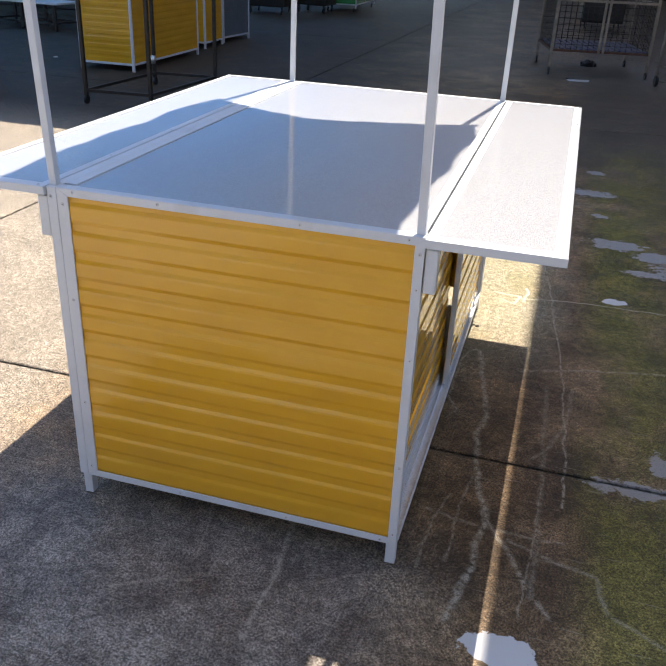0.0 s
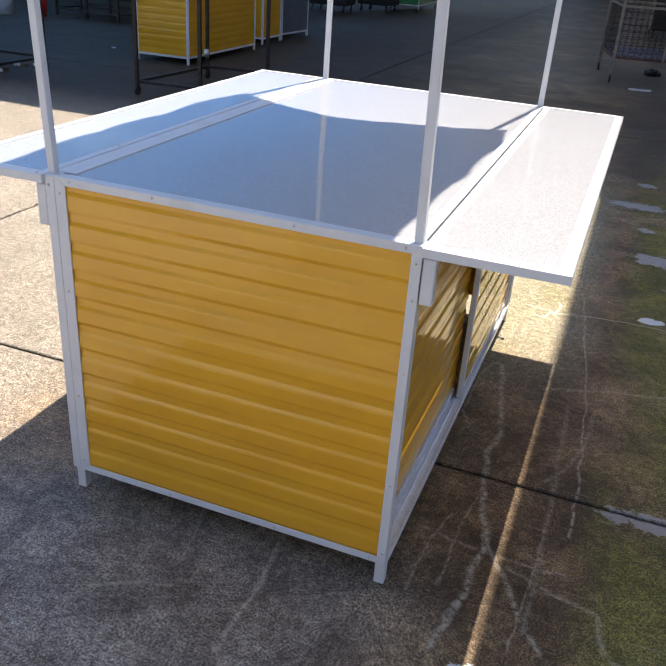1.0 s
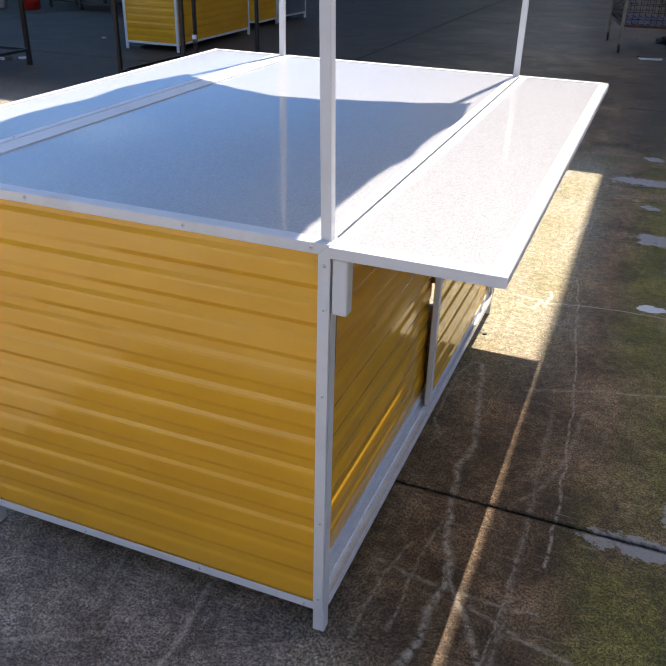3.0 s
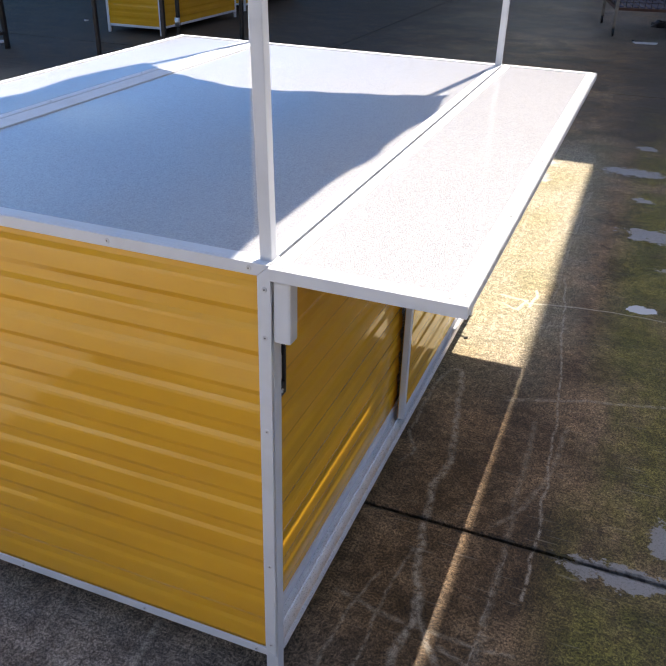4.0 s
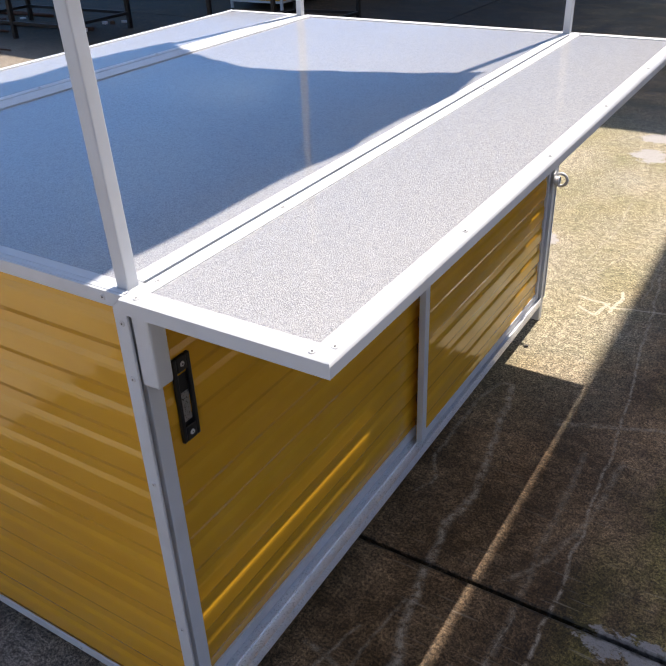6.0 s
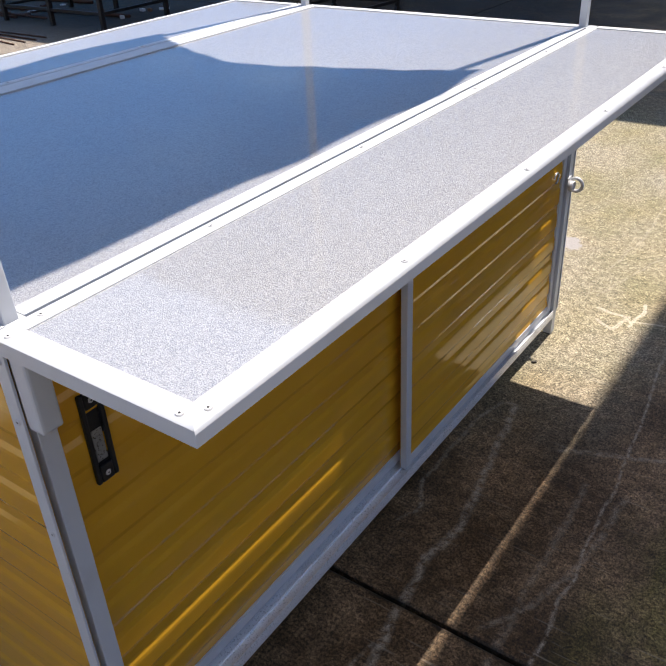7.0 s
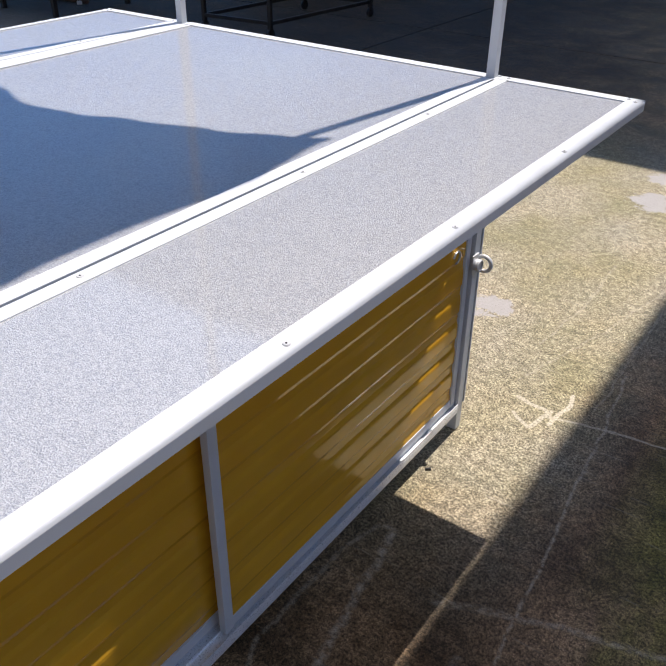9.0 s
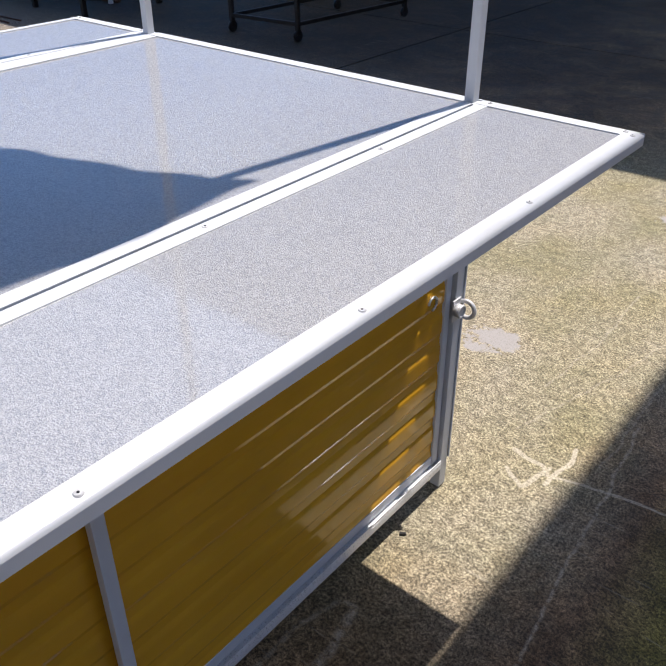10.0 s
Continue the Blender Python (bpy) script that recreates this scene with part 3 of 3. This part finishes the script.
def kiosk_shell(kiosk):
    # square corner posts; thinner tubes, not quite plumb, carry on above the counter
    corners = ((XL, 0.010, 0.000, 0.000, -0.022, -0.010), (XR - P, 0.010, 0.005, 0.000, -0.016, -0.020),
               (XL, L - P - 0.003, 0.003, P - 0.022, 0.001, 0.0), (XR - P, L - P - 0.003, 0.002, P - 0.022, 0.006, 0.0))
    for x0, y0, dx, dy, lean_x, lean_y in corners:
        p = part("corner_post", box(x0, x0 + P, y0, y0 + P, 0.004, H - 0.0012, 0.0015), WHITE, kiosk, "white square aluminium corner post")
        tube = box(x0 + dx, x0 + dx + 0.0215, y0 + dy, y0 + dy + 0.0215, H - 0.03, 2.70, 0.002)
        for v in tube.verts:
            v.co.x += lean_x * (v.co.z - H)
            v.co.y += lean_y * (v.co.z - H)
        part("upright", tube, WHITE, p)
        part("foot_plug", box(x0 + 0.003, x0 + P - 0.003, y0 + 0.003, y0 + P - 0.003, 0, 0.006), BLACK, p)
    for face in (1, -1):
        p = part("end_panel", ribbed(0.958, 0.095, 1.004, 0.901), YELLOW, kiosk, "yellow horizontally ribbed steel end panel")
        p.matrix_basis = pose(-0.975, 0.002, 0) if face > 0 else pose(-0.017, L - 0.002, 0, 0, 0, 180)
        y = -0.0055 if face > 0 else L + 0.001
        mitred_frame(kiosk, y, -0.9925, 0.003, 0.088, H - 0.0005, 0.0325, 0.0245, 0.0210, 0.0220)
        part("corner_trim", box(-1.0225, -0.9945, *((-0.004, 0.009) if face > 0 else (L - 0.0025, L + 0.004)), 0.088, H - 0.0015, 0.001), WHITE, kiosk)
        if face > 0:
            a = -0.0055
            for x, z in ((-0.945, 1.010), (-0.696, 1.010), (-0.31, 1.009), (-0.036, 1.009), (-0.674, 0.098), (-0.33, 0.098), (-0.044, 0.098)):
                screw(kiosk, (x, a, z), "-y")
            for z in (0.975, 0.695, 0.358, 0.125):
                screw(kiosk, (-0.977, a, z), "-y")
            for z in (0.975, 0.884, 0.689, 0.355, 0.125):
                screw(kiosk, (-0.008, a, z), "-y")
            screw(kiosk, (-1.012, -0.004, 0.992), "-y")
    top = part("countertop", box(-0.960, -0.028, 0.020, L - 0.020, 0.992, H - 0.003), LAMINATE, kiosk, "glossy speckled laminate countertop")
    part("top_trim", box(XL + 0.0005, XR - 0.0005, -0.0005, 0.0095, H - 0.008, H, 0.001), WHITE, top)
    part("top_trim", box(XL + P + 0.0005, XR - P - 0.0005, 0.0115, 0.030, H - 0.008, H - 0.0012, 0.001), WHITE, top)
    part("top_trim", box(XL + P + 0.0005, XR - P - 0.0005, L - 0.027, L + 0.0005, H - 0.008, H, 0.001), WHITE, top)
    part("top_trim", box(-0.0305, -0.0030, P + 0.0105, L - P - 0.0035, H - 0.020, H, 0.001), WHITE, top)
    part("top_trim", box(-0.984, -0.957, P + 0.0105, L - P - 0.0035, H - 0.040, H + 0.0006, 0.001), WHITE, top)
    part("top_trim", box(-1.0205, -0.986, P + 0.0105, L - P - 0.0035, H - 0.040, H - 0.0004, 0.001), WHITE, top)
    for x0, x1 in ((XL + 0.004, XL + 0.056), (XR - 0.062, XR - 0.012)):
        part("side_rail", box(x0, x1, P + 0.0105, L - P - 0.0035, 0.965, 0.979, 0.001), WHITE, kiosk)
    # lower running track on both long sides
    for sgn, x in ((1, XR + 0.002), (-1, XL)):
        xs = sorted((x, x - sgn * 0.064))
        t = part("door_track", box(xs[0], xs[1], P + 0.0105, L - P - 0.0035, 0.069, 0.090, 0.0015), TRACK, kiosk, "white aluminium double door track")
        for off, hh in ((0.0008, 0.0985), (0.0265, 0.0965), (0.057, 0.097)):
            xs = sorted((x - sgn * off, x - sgn * (off + 0.0022)))
            part("track_rib", box(xs[0], xs[1], P + 0.011, L - P - 0.004, 0.089, hh, 0.0005), TRACK, t)
    return top


def between(v, knots):
    """Smooth interpolation of y over x."""
    for (xa, ya), (xb, yb) in zip(knots, knots[1:]):
        if v <= xb:
            f = max(0.0, (v - xa) / (xb - xa))
            return ya + (yb - ya) * f * f * (3 - 2 * f)
    return knots[-1][1]


def canopy(kiosk):
    """The slack awning sheet stretched between the four post tops, sagging inwards at its far hem."""
    right = [(-0.1, 0.04), (0.63, 0.036), (0.70, 0.026), (0.83, 0.033), (1.04, 0.032), (1.146, 0.037), (1.24, 0.053), (1.30, 0.058), (1.37, 0.049), (1.50, 0.050), (1.60, 0.058), (1.67, 0.071), (1.76, 0.074), (1.85, 0.058), (1.95, 0.045), (2.0, 0.050)]
    left = [(-0.1, -1.08), (0.69, -1.087), (0.90, -1.106), (1.02, -1.108), (1.10, -1.097), (1.20, -1.105), (1.35, -1.095), (1.44, -1.076), (1.67, -1.092), (1.79, -1.079), (1.90, -1.057), (2.0, -1.034)]
    hem = [(0.0, 2.0), (0.05, 1.962), (0.143, 1.914), (0.20, 1.883), (0.31, 1.840), (0.44, 1.797), (0.553, 1.814), (0.66, 1.858), (0.814, 1.905), (0.942, 1.960), (1.0, 2.0)]
    bm = bmesh.new()
    n = 60
    rows = []
    for i in range(n + 1):
        v = i / n
        row = []
        for j in range(n + 1):
            u = j / n
            y = -0.05 + (between(u, hem) + 0.05) * v
            x = between(y, left) * (1 - u) + between(y, right) * u
            row.append(bm.verts.new((x, y, 2.72 - 0.05 * math.sin(math.pi * u) * math.sin(math.pi * v))))
        rows.append(row)
    for a, b in zip(rows, rows[1:]):
        for j in range(n):
            bm.faces.new((a[j], a[j + 1], b[j + 1], b[j])).smooth = True
    bmesh.ops.solidify(bm, geom=bm.faces[:], thickness=0.003)
    return part("canopy", bm, TARP, kiosk, "slack canvas awning with a wavy edge")


kiosk = thing("market_kiosk", "yellow ribbed market kiosk with white frame and fold-out shelves", "kiosk", group="yellow kiosks")
kiosk_shell(kiosk)
right_shelf = flap(kiosk, 1)
left_shelf = flap(kiosk, -1)
near_door = sliding_door(kiosk, 0.038, 0.99, -0.042, 0.289, False)
far_door = sliding_door(kiosk, 0.954, 1.916, -0.0115, 0.389, True)
back_door = part("side_panel", ribbed(L - 0.075, 0.10, 0.965, 0.28), YELLOW, kiosk, "yellow ribbed side panel")
back_door.matrix_basis = pose(XL + 0.04, L - 0.036, 0, 0, 0, -90)
canopy(kiosk)
# covers of the folding shelf arms
for x0, x1 in ((0.0055, 0.037), (-1.056, -1.0245)):
    part("arm_cover", box(x0, x1, -0.002, 0.030, 0.876, 0.991, 0.004), WHITE, kiosk, "white folded sheet arm cover")
    part("arm_bracket", box(x0, x1, L - 0.046, L - 0.040, 0.90, 0.979, 0.001), WHITE, kiosk)

# flush pull of the near sliding door
frame_bm = box(0, 0.008, 0.090, 0.098, 0.692, 0.854, 0.002)
for b in ((0.122, 0.130, 0.692, 0.854), (0.0985, 0.1215, 0.692, 0.722), (0.0985, 0.1215, 0.826, 0.854)):
    frame_bm = box(0, 0.008, *b, 0.002, frame_bm)
pull = part("flush_pull", frame_bm, BLACK, kiosk, "black recessed door pull with a bright metal insert")
pull.matrix_basis = pose(-0.0435, 0.010, -0.010)
part("cup", box(-0.001, 0.0012, 0.0975, 0.1225, 0.72, 0.828), BLACK, pull)
part("metal_plate", box(0.0014, 0.0035, 0.1005, 0.1195, 0.728, 0.785, 0.001), STEEL, pull, "bright steel plate")
for z in (0.706, 0.840):
    screw(pull, (0.008, 0.110, z), "+x")

# hasp and staple on the far corner post
hasp = part("hasp", box(0.0, 0.004, L - 0.046, L - 0.014, 0.522, 0.578, 0.001), PALE_ZINC, kiosk, "pale steel hasp with round staple")
hasp.matrix_basis = pose(XR, 0, 0)
part("staple", ring((0.018, L - 0.012, 0.549), 0.021, 0.0055, "Y"), PALE_ZINC, hasp)
part("bolt_knob", rod((0.004, L - 0.030, 0.550), (0.016, L - 0.030, 0.550), 0.0165, n=24, r2=0.015), PALE_ZINC, hasp)
part("bolt_rim", ring((0.016, L - 0.030, 0.550), 0.0135, 0.0035, "X"), SCREW_METAL, hasp)
part("door_lug", ring((-0.010, L - 0.113, 0.598), 0.016, 0.003, "X", arc=0.72), STEEL, hasp)


# ---------------------------------------------------------------- further in: other kiosks, racks, benches
def small_kiosk(at, rz, w, l, sheet, label, group, h=1.02, doors=2):
    """A closed kiosk with a ribbed front at y = 0 and two doors on its +x side; origin at its front right foot."""
    k = thing("market_kiosk", label, "kiosk", at, rz, group)
    for x in (-w, -0.03):
        for y in (0, l - 0.03):
            part("corner_post", box(x, x + 0.03, y, y + 0.03, 0.0, h, 0.002), WHITE, k)
    part("end_panel", ribbed(w - 0.05, 0.1, h - 0.03, h - 0.045), sheet, k).matrix_basis = pose(-w + 0.025, 0.012, 0)
    part("end_panel", ribbed(w - 0.05, 0.1, h - 0.03, h - 0.045), sheet, k).matrix_basis = pose(-0.025, l - 0.012, 0, 0, 0, 180)
    if not doors:
        part("side_panel", box(-0.02, -0.008, 0.03, l - 0.03, 0.1, h - 0.03, 0.002), sheet, k)
    for i in range(doors):
        f = l / doors
        d = part("side_door", ribbed(f - 0.04, 0.1, h - 0.03, h - 0.06), sheet, k)
        d.matrix_basis = pose(-0.012, 0.03 + i * (f - 0.01), 0, 0, 0, 90)
        part("edge_stile", box(f - 0.062, f - 0.04, -0.010, -0.002, 0.09, h - 0.02, 0.001), WHITE, d)
    part("side_panel", ribbed(l - 0.06, 0.1, h - 0.03, h - 0.06), sheet, k).matrix_basis = pose(-w + 0.012, l - 0.03, 0, 0, 0, -90)
    for y0, y1 in ((-0.002, 0.012), (l - 0.012, l + 0.002)):
        part("bottom_rail", box(-w + 0.03, -0.03, y0, y1, 0.075, 0.1, 0.001), WHITE, k)
        part("top_rail", box(-w + 0.03, -0.03, y0, y1, h - 0.03, h, 0.001), WHITE, k)
    for x0, x1 in ((-0.012, 0.002), (-w - 0.002, -w + 0.012)):
        part("bottom_rail", box(x0, x1, 0.03, l - 0.03, 0.075, 0.1, 0.001), WHITE, k)
    part("countertop", box(-w, 0, 0, l, h + 0.001, h + 0.028, 0.003), LAMINATE, k)
    return k


small_kiosk((-5.067, 7.565, 0), 1.0, 0.76, 1.97, YELLOW, "yellow ribbed market kiosk with white frame in the workshop shade", "yellow kiosks", doors=1)
small_kiosk((-5.284, 10.162, 0), 1.0, 0.80, 0.70, YELLOW, "short yellow ribbed market kiosk with white frame", "yellow kiosks", doors=1)
small_kiosk((-5.33, 10.966, 0), -4.0, 0.72, 0.95, GREY_SHEET, "grey-blue sheet kiosk with thin white frame", "grey kiosks", doors=0)


def caster(parent, x, y, r=0.045, h=0.11):
    c = part("caster", box(x - 0.016, x + 0.016, y - 0.02, y + 0.02, r, h, 0.003), DARK_STEEL, parent)
    w = part("wheel", rod((x - 0.012, y, r), (x + 0.012, y, r), r, n=18), BLACK, c, "black rubber wheel")
    return c


green = small_kiosk((-5.108, 18.455, 0.09), 2.0, 0.78, 2.15, GREEN, "green ribbed market kiosk on casters", "green kiosks", 0.95)
for x in (-0.72, -0.06):
    for y in (0.06, 2.09):
        caster(green, x, y, 0.04, 0.09).location.z = -0.09


def steel_rack():
    """An open welded frame on casters."""
    r = thing("steel_rack", "dark welded steel rack frame on small casters", "rack")
    feet = ((-4.482, 5.547), (-3.785, 5.613), (-3.698, 6.995), (-4.421, 6.899))
    for x, y in feet:
        part("post", square_bar((x, y, 0.09), (x, y, 1.75), 0.036), DARK_STEEL, r)
        caster(r, x, y)
    for (ax, ay), (bx, by) in zip(feet, feet[1:] + feet[:1]):
        part("lower_rail", square_bar((ax, ay, 0.135), (bx, by, 0.135), 0.03), DARK_STEEL, r)
        part("upper_rail", square_bar((ax, ay, 1.73), (bx, by, 1.73), 0.032), DARK_STEEL, r)
    part("latch", rod((-4.421, 6.88, 0.24), (-4.421, 6.88, 0.33), 0.028, n=10), STEEL, r, "bright steel clamp")
    return r


steel_rack()


def cage_trolley():
    """A wire-mesh cage on a slatted platform with casters."""
    c = thing("cage_trolley", "wire-mesh cage trolley with blue slatted platform on casters", "trolley", (0.443, 11.287, 0), 11.0)
    w, d, z0, z1 = 0.68, 0.65, 0.34, 1.6
    for x in (-w, w):
        for y in (-d, d):
            part("post", square_bar((x, y, 0.10), (x, y, z1), 0.04), TAN, c)
            caster(c, x, y, 0.05, 0.12)
    for z in (z0, 1.0, z1):
        for a, b in (((-w, -d), (w, -d)), ((w, -d), (w, d)), ((w, d), (-w, d)), ((-w, d), (-w, -d))):
            part("rail", square_bar((*a, z), (*b, z), 0.032), RUST if z == z0 else TAN, c)
    for i in range(15):
        x = -w + 0.06 + i * (2 * w - 0.12) / 14
        part("slat", box(x - 0.028, x + 0.028, -d + 0.02, d - 0.02, z0 + 0.017, z0 + 0.03, 0.002), BLUE, c)

    def mesh(name, ax, ay, bx, by, n):
        bm = None
        for i in range(n + 1):
            t = i / n
            p = (ax + (bx - ax) * t, ay + (by - ay) * t)
            bm = rod((*p, z0), (*p, z1), 0.0035, bm, 5)
        for i in range(int((z1 - z0) / 0.085) + 1):
            z = z0 + i * 0.085
            bm = rod((ax, ay, z), (bx, by, z), 0.0035, bm, 5)
        return part(name, bm, DARK_STEEL, c, "dark welded wire mesh")

    mesh("mesh_side", -w, -d, -w, d, 16)
    mesh("mesh_side", w, -d, w, d, 16)
    mesh("mesh_back", -w, d, w, d, 16)
    for s in (-1, 1):
        g = mesh("gate", s * 0.03, -d - 0.01, s * (w - 0.03), -d - 0.01, 8)
        part("gate_stile", square_bar((s * 0.03, -d - 0.015, z0 - 0.02), (s * 0.03, -d - 0.015, z1), 0.03), TAN, g)
    part("latch", box(-0.05, 0.17, -d - 0.05, -d - 0.03, 1.08, 1.13, 0.008), WHITE, c, "pale steel gate latch")
    return c


TAN = plain("tarnished_bare_steel", (0.26, 0.22, 0.18), 0.5, 0.5, 0.35, 14)
cage_trolley()
rags = bmesh.new()
bmesh.ops.create_icosphere(rags, subdivisions=3, radius=1.0)
for v in rags.verts:
    v.co = Vector((v.co.x * 0.12, v.co.y * 0.10, max(0.0, v.co.z * 0.07 + 0.02))) * (1 + 0.35 * noise.noise(v.co * 2.3))
tagged(part("rag", rags, BLACK, None), "dark crumpled rag lying under the cage trolley", "rag").location = (0.45, 11.815, 0.0)


def scrap(x, y, sx, sy, sz, rz, mat, label):
    """A small flat scrap with bent corners."""
    bm = box(-sx / 2, sx / 2, -sy / 2, sy / 2, 0, sz)
    bmesh.ops.subdivide_edges(bm, edges=bm.edges[:], cuts=2, use_grid_fill=True)
    for v in bm.verts:
        v.co.x *= 1 + 0.3 * noise.noise(Vector((x, v.co.y * 30, 0)))
        v.co.z += 0.5 * sz * abs(noise.noise(v.co * 20 + Vector((x, y, 0)))) if v.co.z > sz / 2 else 0
    ob = tagged(part("scrap", bm, mat, None), label, "scrap", "floor scraps")
    ob.matrix_world = pose(x, y, 0, 0, 0, rz)


scrap(0.333, 10.131, 0.26, 0.10, 0.012, 5, PAINT, "white scrap of sheet lying on the concrete floor")
scrap(0.235, 10.2, 0.10, 0.08, 0.02, 30, BLACK, "dark scrap lying on the concrete floor")
scrap(-7.45, 10.2, 0.12, 0.09, 0.02, 15, PAINT, "white scrap of sheet lying on the concrete floor")
scrap(-6.6, 8.15, 0.05, 0.04, 0.012, 50, PAINT, "white scrap of sheet lying on the concrete floor")
scrap(0.023, 1.73, 0.016, 0.007, 0.005, 40, BLACK, "dark scrap lying on the concrete floor")


def a_frame():
    """A leaning trolley frame beside the cage."""
    f = thing("hand_trolley", "tan tube hand trolley beside a dark red sheet", "trolley", (1.576, 10.292, 0), 10)
    for x in (-0.24, 0.24):
        part("tube", rod((x, 0, 0.07), (x * 0.5, 0.35, 1.5), 0.022), TAN, f)
        part("wheel", rod((x - 0.02, -0.02, 0.07), (x + 0.02, -0.02, 0.07), 0.07, n=20), BLACK, f)
    for z in (0.25, 0.8, 1.3):
        k = 1 - 0.5 * (z - 0.07) / 1.43
        part("cross_bar", rod((-0.24 * k, 0.35 * (z - 0.07) / 1.43, z), (0.24 * k, 0.35 * (z - 0.07) / 1.43, z), 0.016), TAN, f)
    part("axle", rod((-0.24, -0.02, 0.07), (0.24, -0.02, 0.07), 0.012), TAN, f)
    return f


a_frame()
cab = thing("tool_cabinet", "dark red steel tool cabinet standing in the shade", "cabinet", (2.15, 11.55, 0), 6)
part("body", box(-0.5, 0.5, -0.3, 0.3, 0.08, 1.25, 0.01), plain("dark_red_steel", (0.12, 0.015, 0.015), 0.4, 0.1, 0.3, 6), cab)
for x in (-0.25, 0.25):
    part("door", box(x - 0.235, x + 0.235, -0.318, -0.302, 0.12, 1.2, 0.004), RUST, cab)
part("plinth", box(-0.46, 0.46, -0.26, 0.26, 0, 0.08), BLACK, cab)


def bucket(x, y, r, h, mat, label, lid=None):
    b = thing("bucket", label, "bucket", (x, y, 0), group="buckets")
    body = rod((0, 0, 0), (0, 0, h), r * 0.86, n=28, r2=r)
    part("body", body, mat, b)
    part("rim", ring((0, 0, h - 0.01), r, 0.012, "Z"), mat, b)
    part("rim", ring((0, 0, h * 0.8), r * 0.985, 0.006, "Z"), mat, b)
    if lid:
        part("lid", rod((0, 0, h + 0.004), (0, 0, h + 0.03), r * 1.02, n=28), lid, b, "pale lid")
    hd = ring((0, 0, 0), r * 1.02, 0.004, "Y", arc=0.5)
    part("handle", hd, STEEL, b).matrix_basis = pose(0, 0, h * 0.9, 65, 0, 0)


bucket(-10.272, 10.202, 0.16, 0.40, PAIL, "grey plastic bucket by the workshop wall")
bucket(-9.74, 10.41, 0.165, 0.36, RED, "red plastic bucket with pale lid by the workshop wall", PAINT)
wall_nw = tagged(part("wall_northwest", box(-36, -7.2, 13.2, 13.4, -0.1, 2.2), DARKWALL, None), "dark grimy low workshop wall", "wall", kind="structure")
for z, yy in ((0.16, 12.9), (0.36, 12.95)):
    pipe = tagged(part("pipe", rod((-16, yy, z), (-8.4, yy, z), 0.03), DARK_STEEL, None), "long dark steel pipe resting on brackets along the wall", "pipe", "wall pipes")
    for x in (-15.5, -12, -8.8):
        part("bracket", box(x - 0.02, x + 0.02, yy - 0.035, yy + 0.035, 0.0, z, 0.004), RUST, pipe)


def bench(at, rz, l, d, h, mat, top, label, shelf=0.16):
    """A welded trestle bench with low rails."""
    b = thing("workbench", label, "bench", at, rz, "workshop benches")
    for x in (0, l / 2, l):
        for y in (0, d):
            part("leg", square_bar((x, y, 0), (x, y, h), 0.045), mat, b)
    for y in (0, d):
        part("low_rail", square_bar((0, y, shelf), (l, y, shelf), 0.03), mat, b)
    for x in (0, l):
        part("end_rail", square_bar((x, 0, shelf), (x, d, shelf), 0.03), mat, b)
    n = 4
    for i in range(n):
        part("top_board", box(-0.08, l + 0.08, -0.04 + i * (d + 0.08) / n + 0.004, -0.04 + (i + 1) * (d + 0.08) / n - 0.004, h, h + 0.03, 0.004), top, b)
    part("brace", square_bar((l, 0, h * 0.3), (l - 0.25, 0, h), 0.025), mat, b)
    return b


bench((-7.592, 5.094, 0), 1.0, 1.58, 0.9, 0.8, DARK_STEEL, WOOD, "dark steel workbench with plank top in the shade")
bench((-9.68, 10.834, 0), -6.0, 1.4, 0.6, 0.42, DARK_STEEL, PAINT, "low dark bench with pale top boards by the wall", 0.12)
rng = random.Random(11)
for i in range(9):
    x, y = -8.85 + rng.uniform(-1, 1), 5.0 + i * 0.16
    ln = rng.uniform(1.6, 3.2)
    p = tagged(part("steel_bar", rod((-ln / 2, 0, 0.02), (ln / 2, 0, 0.02), rng.uniform(0.012, 0.02)), RUST if i % 3 else TAN, None), "loose rusty steel bar lying on the concrete floor", "bar", "loose bars")
    p.matrix_world = pose(x, y, 0, 0, 0, rng.uniform(-6, 10))
for i in range(4):
    p = tagged(part("steel_bar", rod((-1.0, 0, 0.008), (1.0, 0, 0.008), 0.008), RUST, None), "loose rusty steel bar lying on the concrete floor", "bar", "loose bars")
    p.matrix_world = pose(-7.3, 4.4 + 0.07 * i, 0, 0, 0, -8 + 3 * i)
for i in range(14):
    scrap(-7.25 + rng.uniform(-0.9, 0.9), 5.7 + rng.uniform(-0.4, 0.6), rng.uniform(0.04, 0.12), rng.uniform(0.03, 0.08), rng.uniform(0.01, 0.03), rng.uniform(0, 180), (PAINT, RUST, WOOD)[i % 3], "small offcut lying on the concrete under the bench")


def bin_cart(x, y, rz, w, d, h):
    b = thing("bin_cart", "dark steel bin on casters far inside the workshop", "cart", (x, y, 0), rz, "bin carts")
    part("tub", box(-w / 2, w / 2, -d / 2, d / 2, 0.16, h, 0.03), DARK_STEEL, b)
    part("rim", box(-w / 2 - 0.02, w / 2 + 0.02, -d / 2 - 0.02, d / 2 + 0.02, h - 0.04, h, 0.008), DARK_STEEL, b)
    for sx in (-1, 1):
        for sy in (-1, 1):
            caster(b, sx * (w / 2 - 0.08), sy * (d / 2 - 0.08), 0.06, 0.17)


bin_cart(-6.72, 16.8, 4, 0.9, 0.8, 0.9)
bin_cart(-6.0, 18.0, -5, 0.8, 0.7, 1.0)
bin_cart(0.62, 18.6, 8, 0.9, 0.8, 0.8)
